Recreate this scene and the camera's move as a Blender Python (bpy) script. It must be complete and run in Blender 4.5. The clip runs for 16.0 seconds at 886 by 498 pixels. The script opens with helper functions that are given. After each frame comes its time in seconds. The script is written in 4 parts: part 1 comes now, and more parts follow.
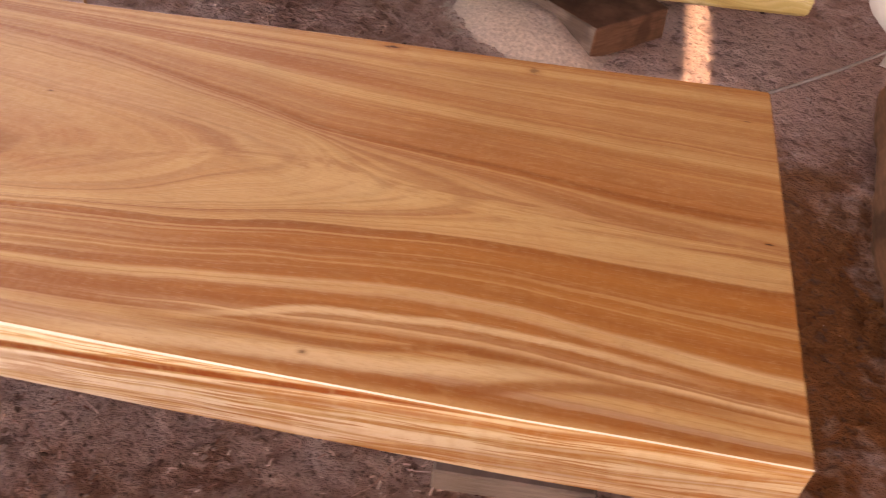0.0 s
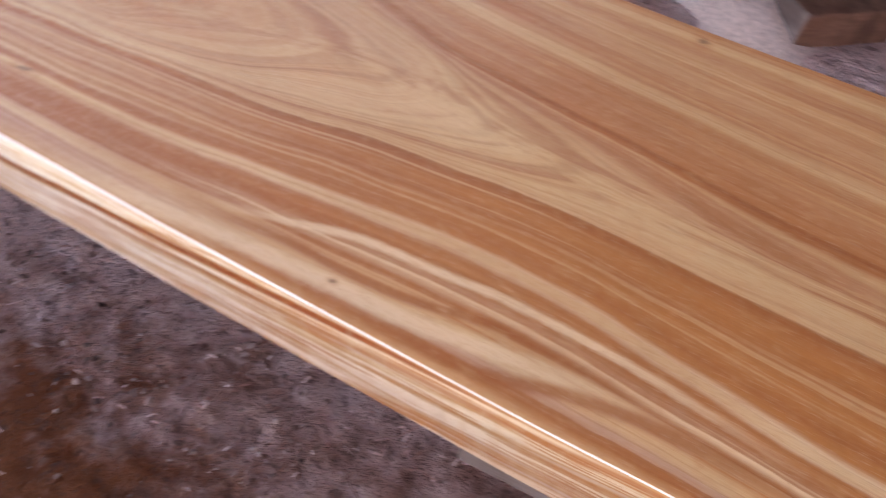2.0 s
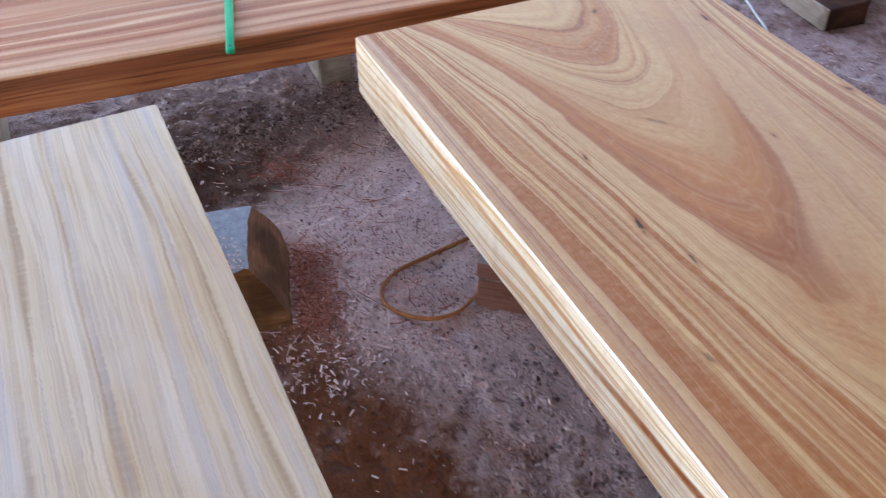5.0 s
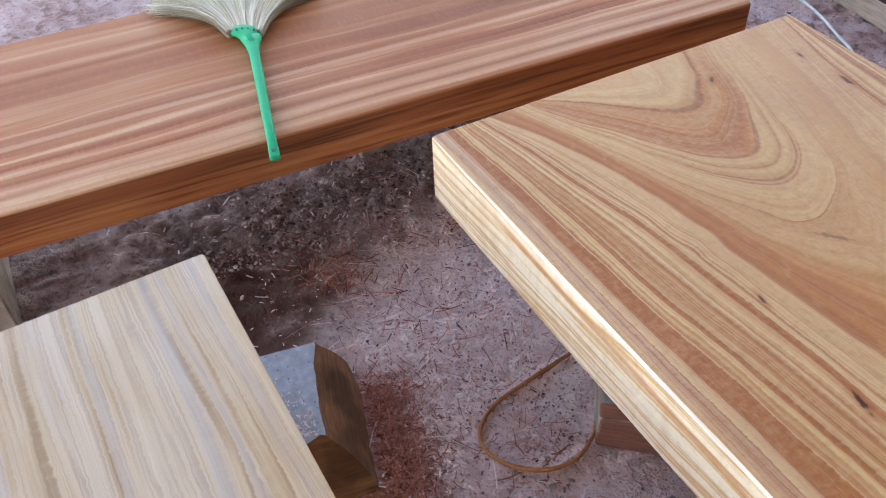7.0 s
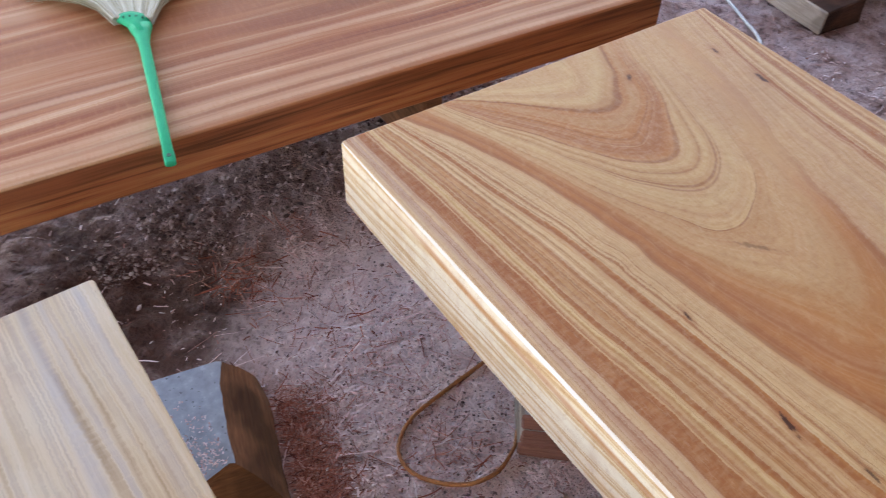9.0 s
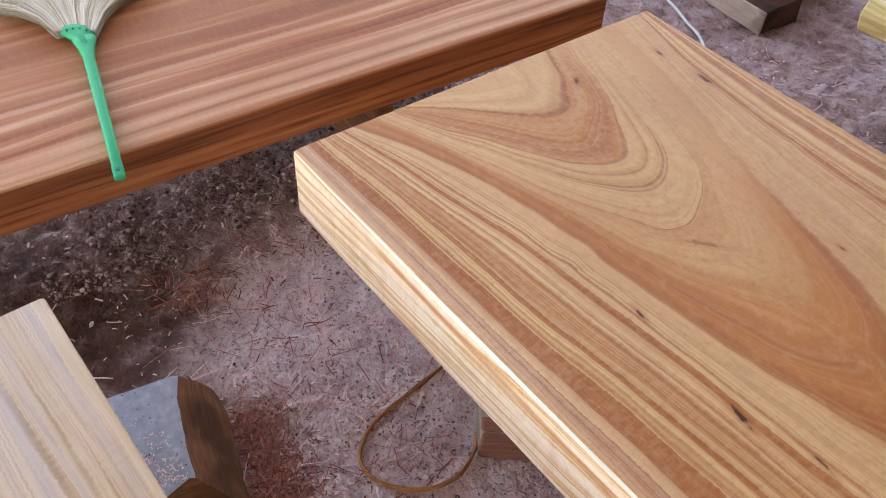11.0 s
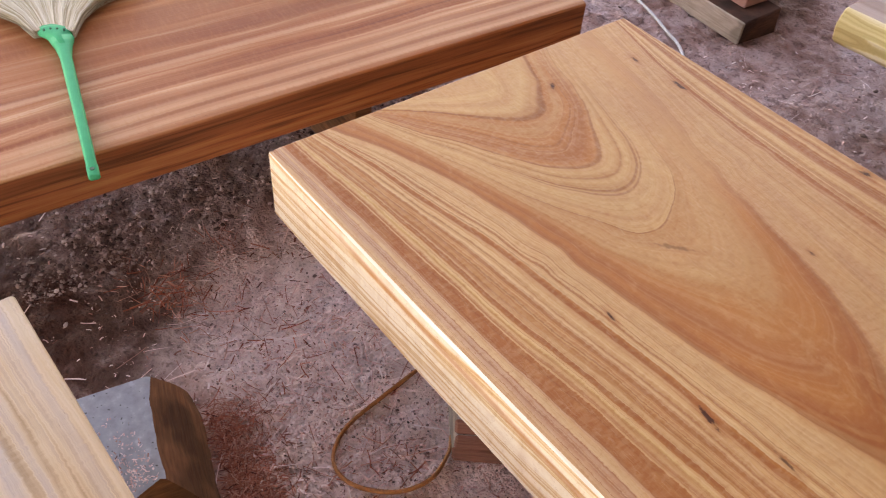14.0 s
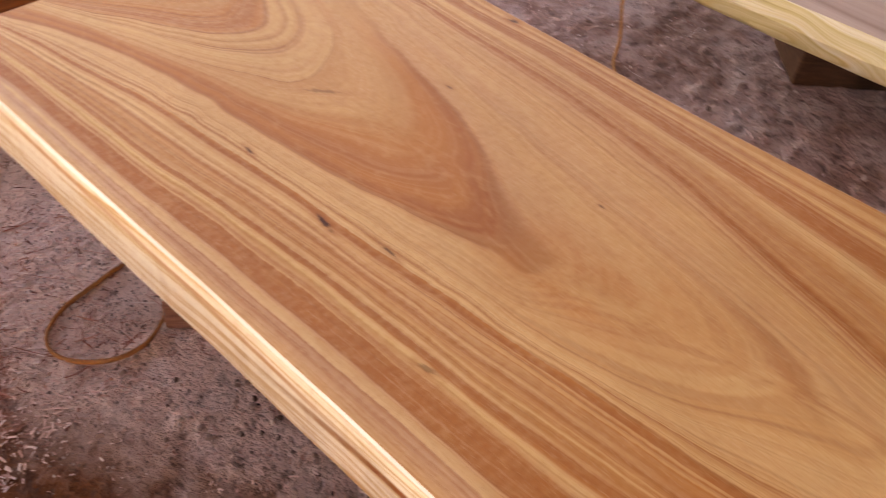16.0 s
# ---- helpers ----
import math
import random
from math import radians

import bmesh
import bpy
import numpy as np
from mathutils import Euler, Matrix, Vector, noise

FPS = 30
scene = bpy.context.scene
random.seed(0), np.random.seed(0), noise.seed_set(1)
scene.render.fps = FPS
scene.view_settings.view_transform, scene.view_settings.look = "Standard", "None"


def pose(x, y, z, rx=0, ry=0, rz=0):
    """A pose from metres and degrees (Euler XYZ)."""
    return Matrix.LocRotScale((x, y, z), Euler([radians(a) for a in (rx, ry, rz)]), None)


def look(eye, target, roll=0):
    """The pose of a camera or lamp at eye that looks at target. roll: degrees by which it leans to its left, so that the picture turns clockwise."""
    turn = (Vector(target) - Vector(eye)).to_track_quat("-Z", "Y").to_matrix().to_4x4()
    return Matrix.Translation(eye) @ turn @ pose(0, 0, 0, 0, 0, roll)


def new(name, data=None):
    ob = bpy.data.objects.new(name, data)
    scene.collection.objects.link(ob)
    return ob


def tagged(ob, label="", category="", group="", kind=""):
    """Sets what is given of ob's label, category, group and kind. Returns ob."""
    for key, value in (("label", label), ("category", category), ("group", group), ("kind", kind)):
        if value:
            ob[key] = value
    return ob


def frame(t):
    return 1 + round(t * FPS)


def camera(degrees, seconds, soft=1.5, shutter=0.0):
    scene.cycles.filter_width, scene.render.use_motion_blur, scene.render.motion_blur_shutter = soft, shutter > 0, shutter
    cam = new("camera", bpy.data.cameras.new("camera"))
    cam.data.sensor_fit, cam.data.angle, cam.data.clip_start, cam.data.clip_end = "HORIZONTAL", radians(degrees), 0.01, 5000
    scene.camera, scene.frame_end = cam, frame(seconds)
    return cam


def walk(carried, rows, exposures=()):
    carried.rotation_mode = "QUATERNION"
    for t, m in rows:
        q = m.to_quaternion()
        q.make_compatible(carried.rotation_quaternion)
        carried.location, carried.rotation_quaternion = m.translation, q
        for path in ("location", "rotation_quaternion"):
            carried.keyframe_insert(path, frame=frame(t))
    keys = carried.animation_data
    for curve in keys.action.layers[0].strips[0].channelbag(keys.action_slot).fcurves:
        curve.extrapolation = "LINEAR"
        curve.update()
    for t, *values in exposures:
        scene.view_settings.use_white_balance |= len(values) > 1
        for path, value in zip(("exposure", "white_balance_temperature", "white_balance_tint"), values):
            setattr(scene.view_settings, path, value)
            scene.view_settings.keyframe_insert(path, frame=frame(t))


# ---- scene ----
cam = camera(54.2, 16.0, 1.0, 0.5)
PATH = [
    (0, (1.977, -0.6, 1.407), (1.715, 0.794, -0.003), 3.1),
    (0.5, (2.058, -0.515, 1.393), (1.854, 0.849, -0.055), 4.5),
    (1, (2.092, -0.423, 1.364), (1.895, 0.894, -0.128), 5.6),
    (1.5, (2.11, -0.413, 1.344), (1.861, 0.861, -0.177), 10.1),
    (2, (2.065, -0.44, 1.327), (1.496, 0.716, -0.202), 7.2),
    (2.5, (2.025, -0.455, 1.328), (1.281, 0.594, -0.203), 6.5),
    (3, (1.966, -0.47, 1.351), (1.064, 0.451, -0.177), 5.3),
    (3.5, (1.921, -0.475, 1.373), (0.813, 0.32, -0.09), 2.0),
    (4, (1.835, -0.478, 1.399), (0.589, 0.25, 0.015), 0.2),
    (4.5, (1.732, -0.49, 1.394), (0.406, 0.15, 0.041), -1.6),
    (5, (1.627, -0.51, 1.395), (0.276, 0.078, 0.043), -0.1),
    (5.2, (1.579, -0.513, 1.396), (0.22, 0.053, 0.041), -0.1),
    (7.3, (1.071, -0.531, 1.381), (-0.21, 0.075, -0.031), -3.7),
    (7.5, (1.04, -0.535, 1.375), (-0.209, 0.069, -0.066), -3.6),
    (8, (1.013, -0.524, 1.372), (-0.205, 0.095, -0.089), -3.1),
    (8.5, (1.016, -0.504, 1.381), (-0.175, 0.174, -0.076), -1.0),
    (9, (1.025, -0.483, 1.39), (-0.119, 0.282, -0.061), 1.9),
    (9.5, (1.022, -0.487, 1.397), (-0.074, 0.353, -0.051), 3.5),
    (12, (1.032, -0.485, 1.399), (-0.06, 0.375, -0.038), 3.3),
    (12.5, (1.029, -0.494, 1.394), (-0.06, 0.374, -0.041), 3.6),
    (13, (1.031, -0.498, 1.399), (-0.061, 0.367, -0.035), 3.5),
    (13.5, (1.029, -0.504, 1.395), (-0.064, 0.363, -0.038), 3.9),
    (14, (1.049, -0.476, 1.395), (-0.037, 0.413, -0.031), 4.6),
    (14.5, (1.09, -0.473, 1.391), (0.02, 0.44, -0.03), 4.7),
    (15, (1.182, -0.475, 1.39), (0.159, 0.482, -0.037), 5.6),
    (15.5, (1.329, -0.4, 1.359), (0.359, 0.605, -0.073), 7.8),
    (16, (1.469, -0.328, 1.342), (0.565, 0.715, -0.105), 5.9),
]
EXPOSURES = [(0.0, 2.94, 15600, 47), (0.5, 3.03, 12800, 44), (1.0, 3.04, 11500, 41), (1.5, 3.03, 10300, 38), (2.0, 3.07, 8000, 35), (2.5, 3.12, 7250, 30), (3.5, 3.11, 6550, 19), (4.0, 2.93, 6600, 19), (5.0, 2.91, 7250, 21), (7.5, 2.92, 8000, 20), (9.0, 2.87, 7950, 22), (12.0, 2.92, 9700, 31), (14.0, 2.92, 10700, 34), (16.0, 2.86, 14200, 42)]
ROOF_X0, ROOF_Y0 = -0.3, -3.2
walk(cam, [(t, look(eye, target, roll)) for t, eye, target, roll in PATH], EXPOSURES)

# ---- light ----
world = bpy.data.worlds.new("sky")
scene.world = world
world.use_nodes = True
wn = world.node_tree.nodes
sky = wn.new("ShaderNodeTexSky")
sky.sky_type, sky.sun_disc = "NISHITA", False
SUN_TO = Vector((0.75, 0.2, 0.55)).normalized()
sky.sun_elevation = math.asin(SUN_TO.z)
sky.sun_rotation = math.atan2(SUN_TO.x, SUN_TO.y)
world.node_tree.links.new(sky.outputs[0], wn["Background"].inputs[0])
wn["Background"].inputs[1].default_value = 0.15
sun = new("sun", bpy.data.lights.new("sun", "SUN"))
sun.data.energy, sun.data.angle, sun.data.color = 4.5, radians(0.5), (1.0, 0.93, 0.82)
sun.matrix_world = look(SUN_TO * 20, (0, 0, 0))


# ---- material helpers ----
class Field:
    """A scalar in a node tree, with arithmetic."""
    tree = None

    def __init__(self, socket):
        self.socket = socket

    def op(self, kind, *others, clamp=False):
        node = Field.tree.nodes.new("ShaderNodeMath")
        node.operation, node.use_clamp = kind, clamp
        for i, v in enumerate((self, *others)):
            if isinstance(v, Field):
                Field.tree.links.new(v.socket, node.inputs[i])
            else:
                node.inputs[i].default_value = v
        return Field(node.outputs[0])

    def __add__(self, o): return self.op("ADD", o)
    def __sub__(self, o): return self.op("SUBTRACT", o)
    def __mul__(self, o): return self.op("MULTIPLY", o)
    def __truediv__(self, o): return self.op("DIVIDE", o)
    def root(self): return self.op("SQRT")
    def less(self, o): return self.op("LESS_THAN", o)

    def step(self, a, b, lo=0.0, hi=1.0):
        node = Field.tree.nodes.new("ShaderNodeMapRange")
        node.interpolation_type = "SMOOTHSTEP"
        Field.tree.links.new(self.socket, node.inputs[0])
        for i, v in enumerate((a, b, lo, hi)):
            node.inputs[i + 1].default_value = v
        return Field(node.outputs[0])

    def curve(self, points, x_end, scale):
        """A smooth function through (x, value) points, x from 0 to x_end, values from 0 to scale."""
        node = Field.tree.nodes.new("ShaderNodeFloatCurve")
        c = node.mapping.curves[0]
        while len(c.points) < len(points):
            c.points.new(0.5, 0.5)
        for p, (x, v) in zip(c.points, points):
            p.location, p.handle_type = (x / x_end, v / scale), "AUTO_CLAMPED"
        node.mapping.update()
        Field.tree.links.new((self * (1 / x_end)).socket, node.inputs["Value"])
        return Field(node.outputs[0]) * scale


def begin(name, rough=0.6, metal=0.0, spec=0.5):
    m = bpy.data.materials.new(name)
    m.use_nodes = True
    Field.tree = m.node_tree
    b = m.node_tree.nodes["Principled BSDF"]
    b.inputs["Roughness"].default_value, b.inputs["Metallic"].default_value = rough, metal
    b.inputs["Specular IOR Level"].default_value = spec
    return m, b


def link(a, b):
    Field.tree.links.new(a.socket if isinstance(a, Field) else a, b)


def place(kind="Object"):
    node = Field.tree.nodes.new("ShaderNodeTexCoord")
    sep = Field.tree.nodes.new("ShaderNodeSeparateXYZ")
    link(node.outputs[kind], sep.inputs[0])
    return [Field(o) for o in sep.outputs]


def join(x, y, z):
    node = Field.tree.nodes.new("ShaderNodeCombineXYZ")
    for i, v in enumerate((x, y, z)):
        if isinstance(v, Field):
            link(v, node.inputs[i])
        else:
            node.inputs[i].default_value = v
    return node.outputs[0]


def grain(vector, scale, detail=3.0, rough=0.55, distortion=0.0):
    node = Field.tree.nodes.new("ShaderNodeTexNoise")
    link(vector, node.inputs["Vector"])
    node.inputs["Scale"].default_value, node.inputs["Detail"].default_value = scale, detail
    node.inputs["Roughness"].default_value, node.inputs["Distortion"].default_value = rough, distortion
    return Field(node.outputs[0])


def ramp(value, stops, ease="LINEAR"):
    node = Field.tree.nodes.new("ShaderNodeValToRGB")
    node.color_ramp.interpolation = ease
    e = node.color_ramp.elements
    while len(e) < len(stops):
        e.new(0.5)
    for el, (p, c) in zip(e, stops):
        el.position, el.color = p, (*c, 1)
    link(value, node.inputs[0])
    return node.outputs[0]


def blend(factor, a, b, kind="MIX"):
    node = Field.tree.nodes.new("ShaderNodeMix")
    node.data_type, node.blend_type = "RGBA", kind
    for v, i in ((factor, 0), (a, 6), (b, 7)):
        if isinstance(v, (int, float)):
            node.inputs[i].default_value = v
        elif isinstance(v, tuple):
            node.inputs[i].default_value = (*v, 1)
        else:
            link(v, node.inputs[i])
    return node.outputs[2]


def relief(b, height, distance, strength=1.0):
    node = Field.tree.nodes.new("ShaderNodeBump")
    node.inputs["Distance"].default_value, node.inputs["Strength"].default_value = distance, strength
    link(height, node.inputs["Height"])
    link(node.outputs[0], b.inputs["Normal"])


def random_of(kind="object"):
    if kind == "object":
        return Field(Field.tree.nodes.new("ShaderNodeObjectInfo").outputs["Random"])
    return Field(Field.tree.nodes.new("ShaderNodeNewGeometry").outputs["Random Per Island"])


# ---- materials ----
PALE, TAN, HONEY = (0.68, 0.43, 0.20), (0.59, 0.325, 0.132), (0.52, 0.25, 0.085)
AMBER, RUST, UMBER = (0.495, 0.184, 0.046), (0.37, 0.112, 0.028), (0.18, 0.052, 0.014)
YELLOW, RUSTY, DEEP = (0.64, 0.42, 0.16), (0.405, 0.135, 0.038), (0.27, 0.075, 0.019)
MILD = (0.625, 0.375, 0.155)
ROSE, ROSY, PALEBAND = (0.55, 0.34, 0.21), (0.56, 0.30, 0.135), (0.79, 0.57, 0.32)


def add_knots(colour, x, y, knots, dark):
    """Small dark knots and resin flecks: (x, y, half length, half width, strength), lying along the grain."""
    warp = grain(join(x * 0.5, y, 0.0), 110.0, 3.0, 0.65)
    for kx, ky, a, b_, s, slope in knots:
        dx, dy = x - kx, y - ky
        dy = dy - dx * slope
        r = ((dx / a) * (dx / a) + (dy / b_) * (dy / b_)).root() * 1.15 + (warp - 0.5) * 2.4
        colour = blend(r.step(2.6, 0.9, 0.0, s * 0.5), colour, RUST)
        colour = blend(r.step(1.05, 0.35, 0.0, s), colour, dark)
    return colour


# the heart of the cathedral grain: where the nested arches of the large slab turn
HEART = [(0, 0.44), (0.16, 0.44), (0.31, 0.432), (0.4, 0.438), (0.49, 0.412), (0.65, 0.425), (0.8, 0.43), (0.92, 0.40), (1.03, 0.375), (1.2, 0.41), (1.5, 0.478), (1.8, 0.455), (2.05, 0.442), (2.4, 0.44)]
# growth rings on either side of the heart, from the innermost outwards: where the arch closes (or None), then points along the ring
NEAR = [(0.164, [(0, 0.207), (0.053, 0.284), (0.107, 0.344), (0.145, 0.391)]),
        (0.318, [(0, 0.187), (0.08, 0.228), (0.16, 0.283), (0.237, 0.328), (0.306, 0.387)]),
        (0.398, [(0, 0.176), (0.13, 0.24), (0.263, 0.304), (0.33, 0.347), (0.375, 0.381)]),
        (0.49, [(0, 0.165), (0.17, 0.232), (0.341, 0.297), (0.411, 0.338), (0.462, 0.363)]),
        (0.74, [(0, 0.15), (0.149, 0.213), (0.265, 0.244), (0.361, 0.275), (0.465, 0.30), (0.545, 0.322), (0.62, 0.352), (0.69, 0.385)]),
        (1.035, [(0, 0.107), (0.1, 0.16), (0.175, 0.19), (0.281, 0.222), (0.39, 0.244), (0.508, 0.258), (0.612, 0.27), (0.702, 0.286), (0.782, 0.305), (0.90, 0.334), (0.96, 0.356), (1.0, 0.368)]),
        (1.507, [(0, 0.10), (0.175, 0.17), (0.39, 0.216), (0.66, 0.25), (0.9, 0.277), (1.09, 0.29), (1.2, 0.308), (1.293, 0.339), (1.368, 0.385), (1.454, 0.43)]),
        (None, [(0, 0.092), (0.124, 0.128), (0.247, 0.155), (0.36, 0.18), (0.47, 0.197), (0.578, 0.209), (0.671, 0.222), (0.84, 0.238), (1.09, 0.262), (1.2, 0.275), (1.32, 0.284), (1.42, 0.298), (1.52, 0.325), (1.69, 0.347), (1.86, 0.365), (2.05, 0.368), (2.4, 0.38)]),
        (None, [(0, 0.045), (0.084, 0.054), (0.198, 0.067), (0.332, 0.079), (0.457, 0.087), (0.563, 0.099), (0.661, 0.111), (0.751, 0.121), (1.0, 0.138), (1.15, 0.144), (1.34, 0.163), (1.49, 0.188), (1.65, 0.212), (1.77, 0.229), (1.89, 0.234), (2.05, 0.219), (2.2, 0.202), (2.4, 0.19)]),
        (None, [(0, -0.01), (0.5, 0.007), (1.0, 0.024), (1.7, 0.04), (2.4, 0.065)])]
FAR = [(0.164, [(0, 0.546), (0.03, 0.536), (0.09, 0.509), (0.14, 0.473)]),
       (0.318, [(0, 0.60), (0.033, 0.585), (0.126, 0.562), (0.211, 0.521), (0.289, 0.475)]),
       (0.398, [(0, 0.625), (0.12, 0.585), (0.242, 0.552), (0.289, 0.539), (0.353, 0.506), (0.388, 0.465)]),
       (0.49, [(0, 0.65), (0.2, 0.60), (0.32, 0.565), (0.404, 0.53), (0.444, 0.504), (0.477, 0.455)]),
       (0.74, [(0, 0.69), (0.2, 0.645), (0.42, 0.582), (0.52, 0.56), (0.61, 0.535), (0.69, 0.49)]),
       (1.035, [(0, 0.72), (0.2, 0.68), (0.44, 0.606), (0.54, 0.58), (0.645, 0.556), (0.736, 0.532), (0.837, 0.482), (0.923, 0.422), (0.97, 0.398), (1.005, 0.384)]),
       (1.507, [(0, 0.755), (0.2, 0.705), (0.45, 0.652), (0.8, 0.595), (1.07, 0.562), (1.213, 0.549), (1.36, 0.527), (1.46, 0.498)]),
       (None, [(0, 0.793), (0.075, 0.775), (0.15, 0.756), (0.3, 0.736), (0.45, 0.727), (0.6, 0.724), (0.76, 0.72), (0.93, 0.706), (1.08, 0.684), (1.22, 0.648), (1.4, 0.604), (1.55, 0.566), (1.75, 0.552), (1.95, 0.535), (2.1, 0.522), (2.4, 0.515)]),
       (None, [(0, 0.808), (0.1, 0.802), (0.25, 0.794), (0.42, 0.786), (0.55, 0.787), (0.75, 0.797), (1.0, 0.793), (1.4, 0.775), (1.8, 0.755), (2.4, 0.74)]),
       (None, [(0, 0.825), (0.5, 0.835), (1.0, 0.855), (1.7, 0.888), (2.4, 0.92)])]


def eased(x, pts):
    """A smooth line through points, without overshoot."""
    xs, ys = np.array([p[0] for p in pts]), np.array([p[1] for p in pts])
    slope = np.diff(ys) / np.diff(xs)
    lean = [slope[0], *(0.0 if a * b <= 0 else 2 * a * b / (a + b) for a, b in zip(slope, slope[1:])), slope[-1]]
    k = int(np.clip(np.searchsorted(xs, x) - 1, 0, len(xs) - 2))
    h = xs[k + 1] - xs[k]
    t = min(max((x - xs[k]) / h, 0.0), 1.0)
    return float((2 * t ** 3 - 3 * t * t + 1) * ys[k] + (t ** 3 - 2 * t * t + t) * h * lean[k] + (3 * t * t - 2 * t ** 3) * ys[k + 1] + (t ** 3 - t * t) * h * lean[k + 1])


def ring_count(x, y, spread, rings):
    """Counts the growth rings passed between the heart and this spot; spread is the distance from the heart, squared."""
    lines, total = [], None
    for close, pts in rings[:8]:
        end = close or 2.4
        xs = [v for v in np.linspace(0, end, 3 + int(end * 14)) if not close or v <= pts[-1][0]]
        q = [(v, abs(eased(v, pts) - eased(v, HEART)) ** 2) for v in xs]
        if close:
            q += [(close, 0.0), (close + 0.12, -0.012), (2.4, -0.012 - 0.06 * (2.28 - close))]
        lines.append(x.curve([(v, w + 0.15) for v, w in q], 2.4, 0.6) - 0.15)
    lines.insert(0, lines[0] - 0.03)
    for a, b in zip(lines, lines[1:]):
        share = ((spread - a) / (b - a)).op("ADD", 0.0, clamp=True)
        total = share if total is None else total + share
    straight = [x.curve([(v, eased(v, pts) + 0.1) for v in np.linspace(0, 2.4, 32)], 2.4, 1.2) - 0.1 for close, pts in rings[7:]]
    for a, b in zip(straight, straight[1:]):
        total = total + ((y - a) / (b - a)).op("ADD", 0.0, clamp=True)
    return total


def cathedral_wood():
    m, b = begin("sanded_cathedral_wood", 0.5, 0.0, 0.22)
    x, y, z = place()
    low = grain(join(x * 0.9, y * 3.0, z * 3.0), 2.4, 2.0)
    mid = grain(join(x * 1.6, y * 6.0, z * 6.0), 4.0, 2.0)
    # ripple across the grain that feathers the edges of the bands
    ripple = grain(join(x * 30.0, y * 14.0, z * 14.0), 4.0, 3.0, 0.65, 0.8)
    feather = (ripple - 0.5) * x.step(0.9, 1.6, 0.0045, 0.0015)
    yy = y + (low - 0.5) * 0.010 + (mid - 0.5) * 0.010 + feather
    away = yy - x.curve([(v, eased(v, HEART)) for v in np.linspace(0, 2.4, 40)], 2.4, 1.0)
    spread = away.op("ABSOLUTE").op("POWER", 2.0)
    front = away.step(-0.03, 0.03, 1.0, 0.0)
    u_near, u_far = ring_count(x, yy, spread, NEAR), ring_count(x, yy, spread, FAR)
    u = u_far + (u_near - u_far) * front
    heart = [(0.0, TAN), (0.4, MILD), (0.7, TAN), (0.85, MILD), (0.97, HONEY), (1.02, AMBER), (1.2, HONEY), (1.42, AMBER), (1.78, RUSTY), (1.92, AMBER), (2.06, TAN), (2.2, MILD), (2.42, HONEY), (2.6, MILD), (2.93, HONEY), (3.05, TAN), (3.3, MILD), (3.7, TAN), (3.97, MILD),
             (4.04, HONEY), (4.45, TAN), (4.75, HONEY), (5.0, AMBER)]
    near = ramp(u * 0.2, [(p / 5, c) for p, c in heart if p <= 5.0])
    rest = (u - 5.0) * (1 / 5.2)
    tone = lambda stops: ramp(rest, [((p - 5.0) / 5.2, c) for p, c in stops])
    n = tone([(5.0, AMBER), (5.35, RUSTY), (5.6, AMBER), (5.8, RUSTY), (5.95, RUST), (6.08, TAN), (6.4, PALE), (7.0, TAN), (7.5, PALE), (7.85, TAN), (8.0, PALE), (8.05, AMBER), (8.13, RUST), (8.24, AMBER), (8.32, TAN), (8.42, PALE), (8.5, TAN), (8.56, AMBER), (8.62, TAN), (8.72, HONEY),
              (8.78, RUSTY), (8.86, RUST), (8.93, AMBER), (8.955, PALE), (8.99, YELLOW), (9.04, HONEY), (9.07, PALE), (9.12, RUSTY), (9.45, RUSTY), (9.62, ROSE), (9.8, ROSE), (10.0, PALE)])
    f = tone([(5.0, AMBER), (5.3, AMBER), (5.75, RUSTY), (5.93, RUST), (6.1, ROSY), (6.6, TAN), (7.0, ROSY), (7.5, TAN), (7.86, ROSY), (7.97, RUSTY), (8.07, RUST), (8.16, TAN), (8.3, PALE), (8.42, HONEY), (8.5, TAN), (8.68, PALE), (8.8, RUSTY), (8.92, RUST), (9.12, RUST), (9.24, TAN), (9.34, PALE), (9.46, RUSTY), (9.56, TAN), (9.8, HONEY), (10.0, TAN)])
    outside = u.step(4.95, 5.05)
    n, f = blend(outside, near, n), blend(outside, near, f)
    # towards the right-hand end the bands outside the pale heart run together into deep amber
    late = x.step(1.1, 1.55)
    deep = u.step(8.0, 8.08) * late
    streaky = grain(join(x * 0.04, u * 0.6, 5.0), 9.0, 3.0, 0.6)
    n_end = ramp(rest, [((p - 5.0) / 5.2, c) for p, c in [(7.9, TAN), (8.02, DEEP), (8.12, RUSTY), (8.3, AMBER), (8.45, RUSTY), (8.6, AMBER), (8.8, RUSTY), (8.9, AMBER), (8.97, PALEBAND), (9.05, PALEBAND), (9.11, RUSTY), (9.2, AMBER), (9.27, RUSTY), (9.33, PALEBAND), (9.40, PALEBAND), (9.46, RUST), (9.58, AMBER), (9.66, PALE), (9.78, ROSE), (9.88, RUSTY), (10.0, PALE)]])
    redder = u.step(8.0, 8.12) * u.step(8.75, 8.2)
    f_end = ramp(streaky, [(0.34, PALE), (0.45, ROSY), (0.53, HONEY), (0.60, AMBER), (0.70, RUSTY)])
    f_end = blend(0.45, f_end, (0.56, 0.285, 0.125))
    f_end = blend(redder * 0.75, f_end, (0.44, 0.160, 0.052))
    n, f = blend(deep, n, n_end), blend(deep * x.step(1.25, 1.8, 0.0, 0.8), f, f_end)
